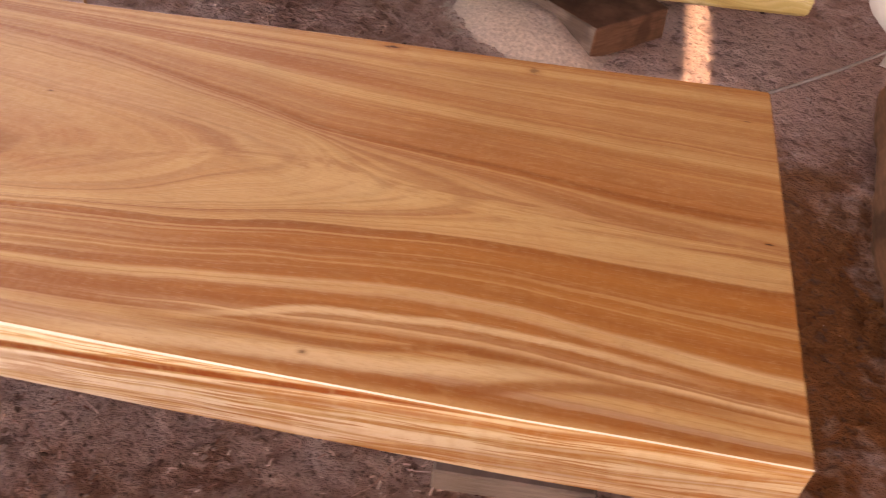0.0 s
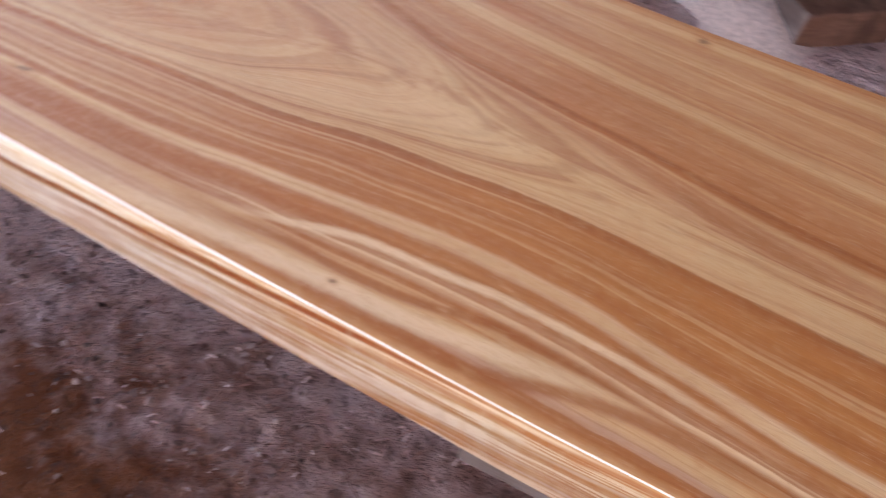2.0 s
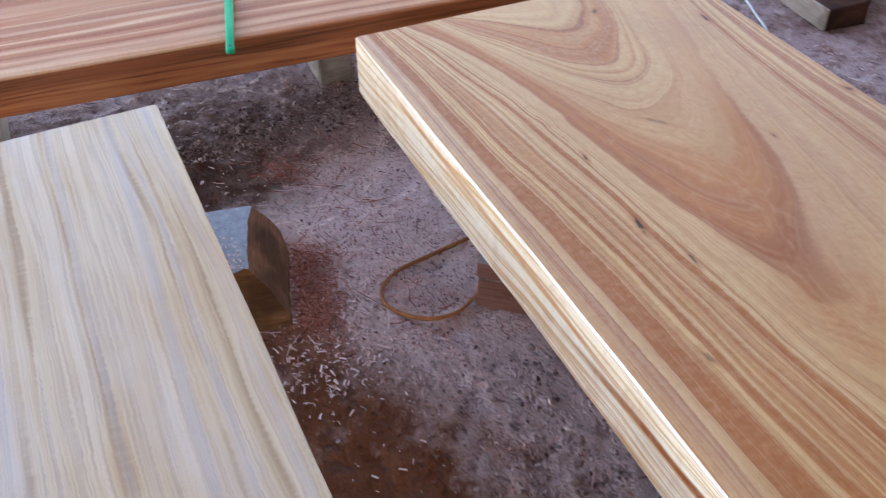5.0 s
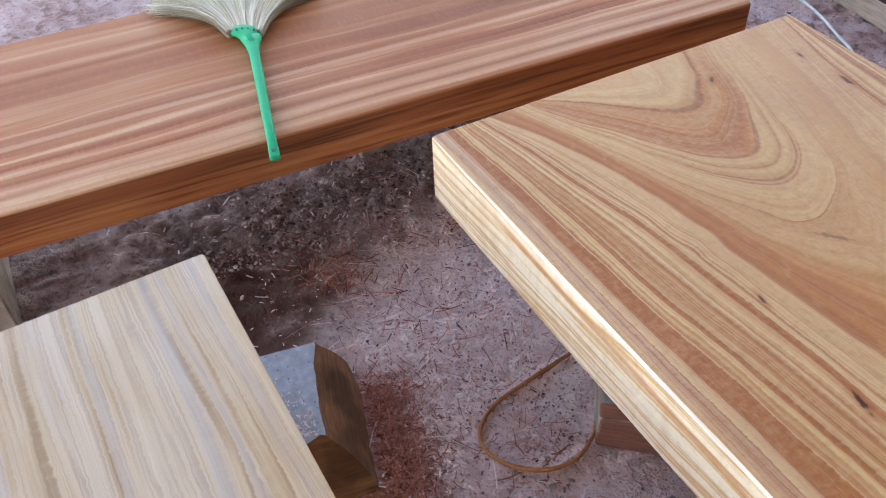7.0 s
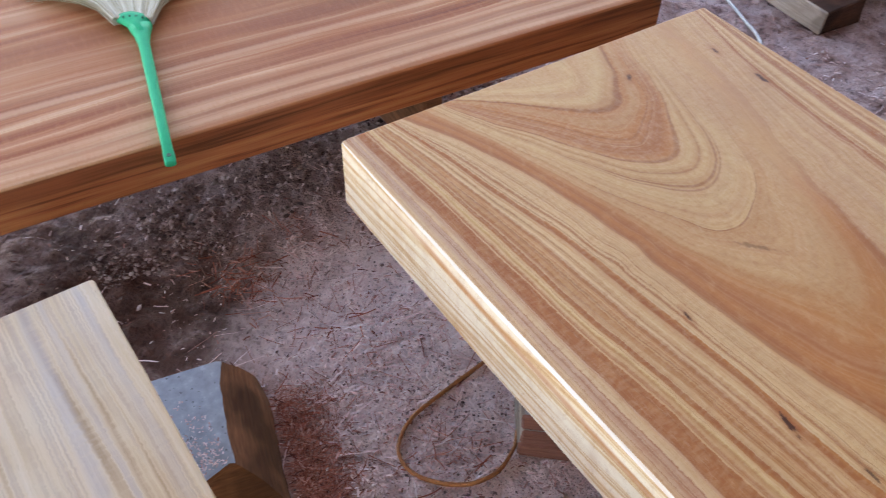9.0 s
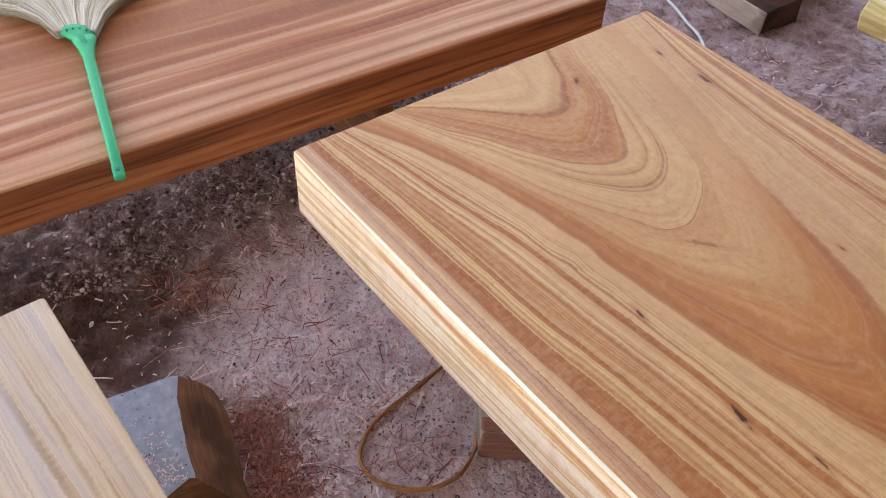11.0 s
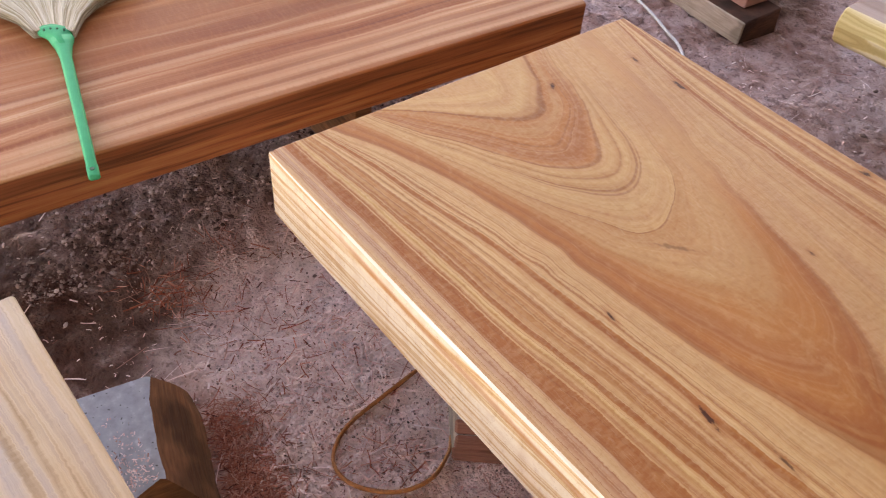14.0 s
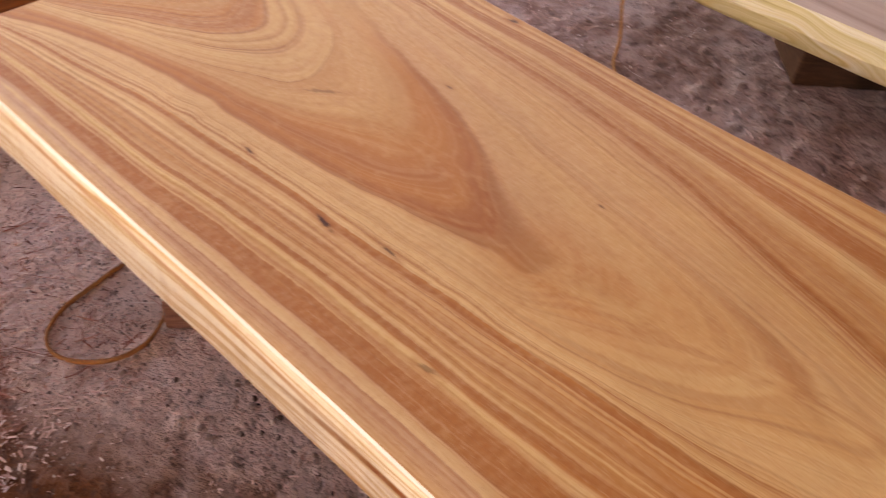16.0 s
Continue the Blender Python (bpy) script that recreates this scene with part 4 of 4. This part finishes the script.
support("support_block", box_quad(-0.58, -0.87, 0.42, 0.10, 0), box_quad(-0.58, -0.87, 0.42, 0.10, 0), 0.0, 0.286, M_PALEBLOCK, "pale weathered block under the reddish slab", 9)
# pale material paints the beam's lit face, dark material its shaded sides
support("support_block", [(-0.228, 1.655), (-0.215, 1.82), (-0.85, 1.85), (-0.86, 1.685)], [(-0.21, 1.632), (-0.215, 1.81), (-0.85, 1.84), (-0.85, 1.66)], 0.0, 0.09, M_DARKBLOCK, "beam lying on the dirt, one face painted lit and the rest shaded", 10, end_material=M_PALEBLOCK, end_side=Vector((0, -1, 0)))
support("support_block", [(1.96, 1.675), (2.17, 1.875), (1.93, 2.12), (1.60, 1.93)], [(1.965, 1.69), (2.17, 1.88), (1.93, 2.12), (1.63, 1.95)], 0.0, 0.10, M_BROWNBLOCK, "low brown wooden block with a paler end on the dirt", 11, end_material=M_DUSTY)
support("support_block", box_quad(2.2, 2.17, 0.2, 0.1, 5), box_quad(2.2, 2.17, 0.2, 0.1, 5), 0.0, 0.246, M_DARKBLOCK, "dark wooden block under the dusty slab", 15)
support("support_block", [(0.82, 1.80), (1.05, 2.02), (0.90, 2.18), (0.67, 1.96)], [(0.82, 1.80), (1.05, 2.02), (0.90, 2.18), (0.67, 1.96)], 0.0, 0.246, M_DARKBLOCK, "dark wooden block under the dusty slab", 12)
support("support_block", box_quad(2.90, 0.50, 0.24, 0.16, 12), box_quad(2.90, 0.50, 0.24, 0.16, 12), -0.01, 0.031, M_DUSTY, "dusty wooden block under the brick-red slab", 13)
support("support_block", box_quad(2.98, 1.45, 0.30, 0.12, 0), box_quad(2.98, 1.45, 0.30, 0.12, 0), -0.01, 0.031, M_PALEBLOCK, "pale weathered block under the brick-red slab", 14)


# ---- broom on the reddish slab ----
def build_broom():
    tip, neck = Vector((-0.172, -0.253, RED_TOP + 0.013)), Vector((-0.605, -0.157, RED_TOP + 0.020))
    along = (neck - tip).normalized()
    turn = math.degrees(math.atan2(along.y, along.x))
    broom = empty("hand_broom", (tip.x, tip.y, RED_TOP), turn)
    tagged(broom, "hand broom with a green plastic handle and pale fibre fan", "broom")
    length = (neck - tip).length
    rings = []
    for s in (0.0, 0.002, 0.03, 0.034, 0.10, 0.20, 0.30, 0.38, 0.42, length):
        q = s / length
        w = 0.0102 if s < 0.033 else 0.0090 + 0.003 * q + 0.012 * max(0, q - 0.9) * 10
        h = 0.007 if s < 0.033 else 0.0095 + 0.002 * q
        if s == 0.0:
            w, h = w * 0.85, h * 0.8
        z = 0.011 + 0.006 * q
        rings.append([(s, w * math.copysign(abs(math.cos(a)) ** 0.7, math.cos(a)), z + h * math.copysign(abs(math.sin(a)) ** 0.7, math.sin(a))) for a in (2 * math.pi * k / 16 for k in range(16))])
    part("handle", loft(rings), M_GREEN, broom, "bright green plastic handle", True)
    bm = bmesh.new()
    bmesh.ops.create_cone(bm, cap_ends=True, segments=14, radius1=0.0042, radius2=0.0042, depth=0.004, matrix=Matrix.Translation((0.016, 0, 0.0175)))
    part("hanging_hole", bm, M_GREENDARK, broom, "dark hanging hole in the handle's end")
    # spreading collar
    rings = []
    for s, w, h in ((-0.03, 0.0125, 0.0118), (0.0, 0.016, 0.0128), (0.02, 0.024, 0.013), (0.036, 0.034, 0.013), (0.046, 0.041, 0.012)):
        lean = 0.012 * (s + 0.03) / 0.076
        rings.append([(length + s - abs(math.cos(a)) * w * 0.25 + 0.3 * w * math.cos(a), lean + w * math.cos(a), 0.017 + h * math.sin(a)) for a in (2 * math.pi * k / 20 for k in range(20))])
    collar = part("collar", loft(rings), M_GREEN, broom, "green collar that grips the fibres", True)
    for k in (-1.5, -0.5, 0.5, 1.5):
        bm = bmesh.new()
        bmesh.ops.create_cone(bm, cap_ends=True, segments=10, radius1=0.0022, radius2=0.0022, depth=0.004, matrix=Matrix.Translation((length + 0.026 - abs(k) * 0.004 + k * 0.004, k * 0.0125 + 0.0095, 0.0295)))
        part("stitch_hole", bm, M_GREENDARK, collar)
    rng = random.Random(5)
    verts, faces = [], []
    for i in range(4200):
        q = rng.uniform(-1, 1)
        q = math.copysign(abs(q) ** 0.85, q)
        a = q * radians(33) + rng.gauss(0, 0.03)
        z0 = 0.017 + rng.uniform(-0.009, 0.009)
        start = Vector((length + 0.038 - abs(q) * 0.014 + q * 0.011, q * 0.038 + 0.012, z0))
        reach = 0.30 * rng.uniform(0.80, 1.04) * (1 - 0.12 * abs(q))
        w = rng.uniform(0.0006, 0.0013)
        n = len(verts)
        for k in range(5):
            t = k / 4
            d = a * (0.55 + 0.75 * t)
            p = start + Vector((math.cos(d), math.sin(d), 0)) * reach * t
            p.z = max(0.002, z0 + (0.012 * math.sin(t * 2.6) - 0.014 * t * t) + rng.gauss(0, 0.0018) * t + (z0 - 0.017) * 0.9 * t)
            side = Vector((-math.sin(d), math.cos(d), rng.uniform(-0.5, 0.5))) * w * (1 - 0.6 * t)
            verts += [p - side, p + side]
        faces += [(n + 2 * k, n + 2 * k + 1, n + 2 * k + 3, n + 2 * k + 2) for k in range(4)]
    me = bpy.data.meshes.new("fibre_fan")
    me.from_pydata(verts, [], faces)
    me.materials.append(M_BRISTLE)
    fib = new("fibre_fan", me)
    fib.parent = broom
    tagged(fib, "fan of pale straw-coloured fibres", kind="stuff")


build_broom()

# ---- cords and cable ----
loop = path_curve([(0.22, 0.24, 0.012), (0.234, 0.174, 0.014), (0.252, 0.06, 0.012), (0.274, -0.04, 0.012), (0.318, -0.092, 0.010), (0.376, -0.088, 0.008), (0.432, -0.034, 0.010), (0.447, 0.03, 0.012), (0.425, 0.085, 0.016), (0.40, 0.11, 0.02)])
tagged(mesh_object("cord", sweep(loop, 0.0036, 0.0066), M_CORD, True), "brown stiff cord lying in a loop on the dirt", "cord")
twine = path_curve([(0.50, 1.43, 0.004), (0.44, 1.49, 0.006), (0.425, 1.52, 0.06), (0.415, 1.507, 0.16), (0.42, 1.488, 0.27), (0.425, 1.50, 0.343), (0.41, 1.55, 0.354), (0.37, 1.66, 0.352), (0.34, 1.78, 0.352)])
tagged(mesh_object("twine", sweep(twine, 0.0042, 0.0042, 8), M_TWINE, True), "thin brown twine hanging over the yellow live edge", "twine")
cable = path_curve([(-1.0, 1.66, 0.008), (-0.57, 1.575, 0.008), (-0.40, 1.52, 0.008), (-0.27, 1.46, 0.008), (-0.05, 1.25, 0.008), (0.5, 0.95, 0.008), (1.4, 0.9, 0.008), (2.0, 1.25, 0.008), (2.43, 1.60, 0.010), (2.70, 1.83, 0.012), (2.96, 2.08, 0.014), (3.4, 2.5, 0.012)])
tagged(mesh_object("cable", sweep(cable, 0.005, 0.005, 8), M_CABLE, True), "grey cable trailing over the dirt", "cable")


# ---- pale plastic sheet heaped beyond the red slab ----
def build_sheet():
    bm = bmesh.new()
    bmesh.ops.create_grid(bm, x_segments=26, y_segments=26, size=0.5)
    for v in bm.verts:
        r = v.co.length / 0.5
        v.co.z = 0.16 * max(0.0, 1 - r * r) ** 0.7 + 0.05 * noise.noise(v.co * 7) * max(0, 1 - r) + 0.006
        v.co.xy *= 0.8 + 0.25 * noise.noise((v.co.x * 3, v.co.y * 3, 4))
    ob = mesh_object("plastic_sheet", bm, M_SACK, True)
    ob.location = (3.22, 2.30, 0.0)
    s = ob.modifiers.new("thickness", "SOLIDIFY")
    s.thickness = 0.003
    return tagged(ob, "crumpled whitish plastic sheet heaped on the dirt", "sheet")


build_sheet()


# ---- shavings, straws and clods on the dirt ----
def build_shavings():
    rng = random.Random(11)
    verts, faces = [], []

    def strip(x, y, size, wide, curl, segs):
        a, tilt = rng.uniform(0, 6.28), rng.uniform(-0.5, 0.5)
        z = height(x, y) + wide * 0.4 + 0.001
        n = len(verts)
        bend = rng.uniform(-curl, curl)
        px, py = x, y
        for k in range(segs + 1):
            t = k / segs
            d = a + bend * (t - 0.5)
            lift = 0.5 * wide * math.sin(math.pi * t) * abs(curl) + tilt * size * (t - 0.5) * 0.5
            sx, sy = -math.sin(d) * wide * 0.5, math.cos(d) * wide * 0.5
            zz = max(z + lift, height(px, py) + 0.0008)
            verts.append((px - sx, py - sy, zz))
            verts.append((px + sx, py + sy, zz + wide * rng.uniform(-0.2, 0.4)))
            px, py = px + math.cos(d) * size / segs, py + math.sin(d) * size / segs
        for k in range(segs):
            faces.append((n + 2 * k, n + 2 * k + 1, n + 2 * k + 3, n + 2 * k + 2))

    for i in range(150000):
        x, y = rng.uniform(-1.3, 3.2), rng.uniform(-0.6, 2.7)
        d = noise.noise((x * 1.9, y * 1.9, 12.0)) + 0.5 * noise.noise((x * 6, y * 6, 15.0)) + (0.25 if x < 0.5 else -0.1)
        if rng.random() > 0.30 + 0.9 * d:
            continue
        if x > 2.3 and y < 1.5 and rng.random() < 0.985:
            continue
        if x < 0.02 and (y < -0.05 - 0.4 * x - 0.1 or x < -0.28) and rng.random() < 0.93:
            continue
        if 0.55 < x < 2.3 and y < 0.3 and rng.random() < (0.95 if y < -0.06 else 0.8) or y > 0.9 and rng.random() < 0.88:
            continue
        s = 0.004 + 0.014 * rng.random() ** 2
        strip(x, y, s, min(0.004, s * rng.uniform(0.15, 0.5)), 0.6, 2)
    for i in range(4200):
        x, y = rng.uniform(-1.1, 2.9), rng.uniform(-0.5, 2.5)
        if rng.random() > 0.5 + 0.9 * noise.noise((x * 1.7, y * 1.7, 22.0)) + (0.25 if x < 0.5 else -0.15):
            continue
        if 0.45 < x < 1.9 and y < -0.02 or x > 2.3 and y < 1.5 or x < -0.28 and rng.random() < 0.8 or y > 0.9 and rng.random() < 0.75:
            continue
        strip(x, y, rng.uniform(0.026, 0.075), rng.uniform(0.0011, 0.0028), 0.35, 3)
    # thick litter on the trodden ground between the slabs
    for i in range(46000):
        x, y = rng.uniform(-0.35, 1.0), rng.uniform(-0.34, 0.36)
        heap = math.exp(-((x - 0.27) / 0.31) ** 2 - ((y - 0.02) / 0.22) ** 2)
        if rng.random() > 0.04 + 0.62 * heap + 1.1 * noise.noise((x * 6, y * 6, 31.0)) * heap or (x > 0.5 and y < -0.05 and rng.random() < 0.8):
            continue
        size = 0.0022 + 0.009 * rng.random() ** 2.6
        strip(x, y, size, size * rng.uniform(0.14, 0.34) + 0.0005, 1.4, 2)
    for i in range(170):
        x, y = rng.gauss(0.15, 0.15), rng.gauss(0.05, 0.10)
        if y > -0.33:
            strip(x, y, rng.uniform(0.028, 0.085), rng.uniform(0.0014, 0.0026), 0.25, 4)
    # crumbs blown onto the block's top
    for i in range(900):
        x, y = rng.uniform(0.10, 0.262), rng.uniform(-0.46, -0.37)
        if rng.random() < ((x - 0.08) / 0.17) ** 2:
            a, w = rng.uniform(0, 6.28), rng.uniform(0.0005, 0.0012)
            size = rng.uniform(0.0015, 0.006)
            c, d, n, z = math.cos(a), math.sin(a), len(verts), 0.142 + rng.uniform(0, 0.003)
            verts += [(x - d * w, y + c * w, z), (x + d * w, y - c * w, z), (x + c * size + d * w, y + d * size - c * w, z + 0.002), (x + c * size - d * w, y + d * size + c * w, z + 0.002)]
            faces.append((n, n + 1, n + 2, n + 3))
    me = bpy.data.meshes.new("shavings")
    me.from_pydata(verts, [], faces)
    me.materials.append(M_SHAVE)
    tagged(new("shavings", me), "pinkish-brown wood shavings and straws scattered over the dirt", "shavings", kind="stuff")


build_shavings()


def build_red_heap():
    """Orange-red shavings drifted against the curved block, and straws fluffed up by the reddish slab."""
    rng = random.Random(41)
    verts, faces = [], []

    def strand(x, y, z, size, w, tip, bend):
        a, n = rng.uniform(0, 6.28), len(verts)
        px, py, pz = x, y, z
        for k in range(4):
            d = a + bend * k / 3
            verts.extend([(px - math.sin(d) * w, py + math.cos(d) * w, pz), (px + math.sin(d) * w, py - math.cos(d) * w, pz + w)])
            px, py, pz = px + math.cos(d) * size / 3, py + math.sin(d) * size / 3, max(pz + tip * size / 3, height(px, py) + 0.001)
        faces.extend((n + 2 * k, n + 2 * k + 1, n + 2 * k + 3, n + 2 * k + 2) for k in range(3))

    for i in range(2600):
        t = rng.random()
        x, y = 0.11 + 0.26 * t + rng.gauss(0, 0.02), -0.235 - 0.055 * t + abs(rng.gauss(0, 0.05)) + 0.002
        drift = 0.012 * math.exp(-((y + 0.235 + 0.055 * t) / 0.045) ** 2)
        strand(x, y, height(x, y) + drift * rng.random() + 0.002, 0.006 + 0.024 * rng.random() ** 1.6, rng.uniform(0.0004, 0.0009), rng.uniform(-0.3, 0.3), rng.uniform(-0.9, 0.9))
    for cx, cy, count, spread in ((-0.298, -0.022, 24, 0.02), (-0.215, 0.10, 12, 0.02), (-0.225, -0.16, 130, 0.045), (-0.12, -0.13, 60, 0.06), (0.01, 0.055, 24, 0.07), (0.13, 0.13, 18, 0.06), (0.37, 0.01, 30, 0.03), (0.36, -0.06, 16, 0.03), (0.05, -0.05, 20, 0.10)):
        for i in range(count):
            x, y = rng.gauss(cx, spread), rng.gauss(cy, spread)
            strand(x, y, height(x, y) + rng.uniform(0.001, 0.008), rng.uniform(0.012, 0.06), rng.uniform(0.0006, 0.0012), rng.uniform(-0.2, 0.25), rng.uniform(-0.5, 0.5))
    me = bpy.data.meshes.new("red_shavings")
    me.from_pydata(verts, [], faces)
    me.materials.append(per_island("orange_red_shavings", [(0.0, (0.12, 0.03, 0.018)), (0.3, (0.34, 0.10, 0.06)), (0.7, (0.46, 0.17, 0.11)), (1.0, (0.62, 0.36, 0.29))]))
    tagged(new("red_shavings", me), "orange-red curly shavings and straws drifted over the dirt", "shavings", kind="stuff")


build_red_heap()


def build_sawdust_heap():
    """A pale heap of sawdust spilled against the low dark block."""
    bm = bmesh.new()
    bmesh.ops.create_grid(bm, x_segments=44, y_segments=30, size=0.5)
    for v in bm.verts:
        a, c = v.co.x * 2, v.co.y * 2
        r = min(1.0, math.hypot(a, c))
        v.co = Vector((a * 0.30, c * 0.17, 0.085 * (1 - r * r) ** 1.4 + 0.012 * noise.noise((a * 4, c * 3, 1.0)) * (1 - r) - 0.006 + 0.002 * noise.noise((a * 22, c * 16, 3.0))))
    ob = mesh_object("sawdust_heap", bm, plain("pale_sawdust", (0.60, 0.50, 0.45), 0.95, 0.004, 90.0, 0.25, 0.1), True)
    ob.matrix_world = pose(1.76, 1.80, 0.0, 0, 0, 146)
    return tagged(ob, "pale heap of fine sawdust against a dark block", "sawdust heap", kind="stuff")


build_sawdust_heap()


def build_clods():
    rng = random.Random(23)
    g = (1 + 5 ** 0.5) / 2
    ball = [Vector(p).normalized() for p in ((-1, g, 0), (1, g, 0), (-1, -g, 0), (1, -g, 0), (0, -1, g), (0, 1, g), (0, -1, -g), (0, 1, -g), (g, 0, -1), (g, 0, 1), (-g, 0, -1), (-g, 0, 1))]
    tris = ((0, 11, 5), (0, 5, 1), (0, 1, 7), (0, 7, 10), (0, 10, 11), (1, 5, 9), (5, 11, 4), (11, 10, 2), (10, 7, 6), (7, 1, 8), (3, 9, 4), (3, 4, 2), (3, 2, 6), (3, 6, 8), (3, 8, 9), (4, 9, 5), (2, 4, 11), (6, 2, 10), (8, 6, 7), (9, 8, 1))
    verts, faces = [], []

    def clod(x, y, r, flat=0.6):
        n, turn = len(verts), Euler((rng.uniform(-0.5, 0.5), rng.uniform(-0.5, 0.5), rng.uniform(0, 6.28))).to_matrix()
        at, size = Vector((x, y, height(x, y) + r * 0.25)), Vector((r * rng.uniform(0.7, 1.3), r * rng.uniform(0.6, 1.0), r * flat))
        verts.extend(at + turn @ (p * size * rng.uniform(0.55, 1.35)) for p in ball)
        faces.extend((a + n, b + n, c + n) for a, b, c in tris)

    for i in range(1300):
        x, y = rng.uniform(-1.2, 3.1), rng.uniform(-0.5, 2.6)
        if x < 2.3 or y > 1.5:
            clod(x, y, 0.002 + 0.008 * rng.random() ** 3)
    # crumbly soil in the strip along the reddish slab
    for i in range(17000):
        x, y = rng.gauss(-0.44, 0.09), rng.uniform(-0.42, 0.75)
        if x < -0.33 + 0.08 * noise.noise((y * 4, 1, 2)) and rng.random() < 0.6 + 0.8 * noise.noise((x * 7, y * 7, 50.0)):
            clod(x, y, 0.0011 + 0.0062 * rng.random() ** 4, 0.55)
    # crumbs among the litter between the slabs
    for i in range(4200):
        x, y = rng.gauss(0.24, 0.2), rng.gauss(0.03, 0.13)
        if y > -0.3 and rng.random() < 0.55 + 1.2 * noise.noise((x * 9, y * 9, 70.0)):
            clod(x, y, 0.0009 + 0.0032 * rng.random() ** 3, 0.7)
    # lumps on the open ground beside the large slab
    for i in range(1500):
        x, y = rng.uniform(0.45, 1.6), rng.gauss(0.06, 0.09)
        if rng.random() < 0.5 + 0.9 * noise.noise((x * 5, y * 5, 60.0)):
            clod(x, y, 0.0018 + 0.007 * rng.random() ** 3, 0.6)
    me = bpy.data.meshes.new("clods")
    me.from_pydata(verts, [], faces)
    me.materials.append(per_island("dirt_clods", [(0.0, (0.09, 0.055, 0.045)), (0.2, (0.20, 0.13, 0.115)), (0.5, (0.34, 0.235, 0.21)), (0.85, (0.46, 0.345, 0.315)), (1.0, (0.58, 0.46, 0.43))]))
    tagged(new("clods", me), "small dark clods and chips on the dirt", "clods", kind="stuff")


build_clods()
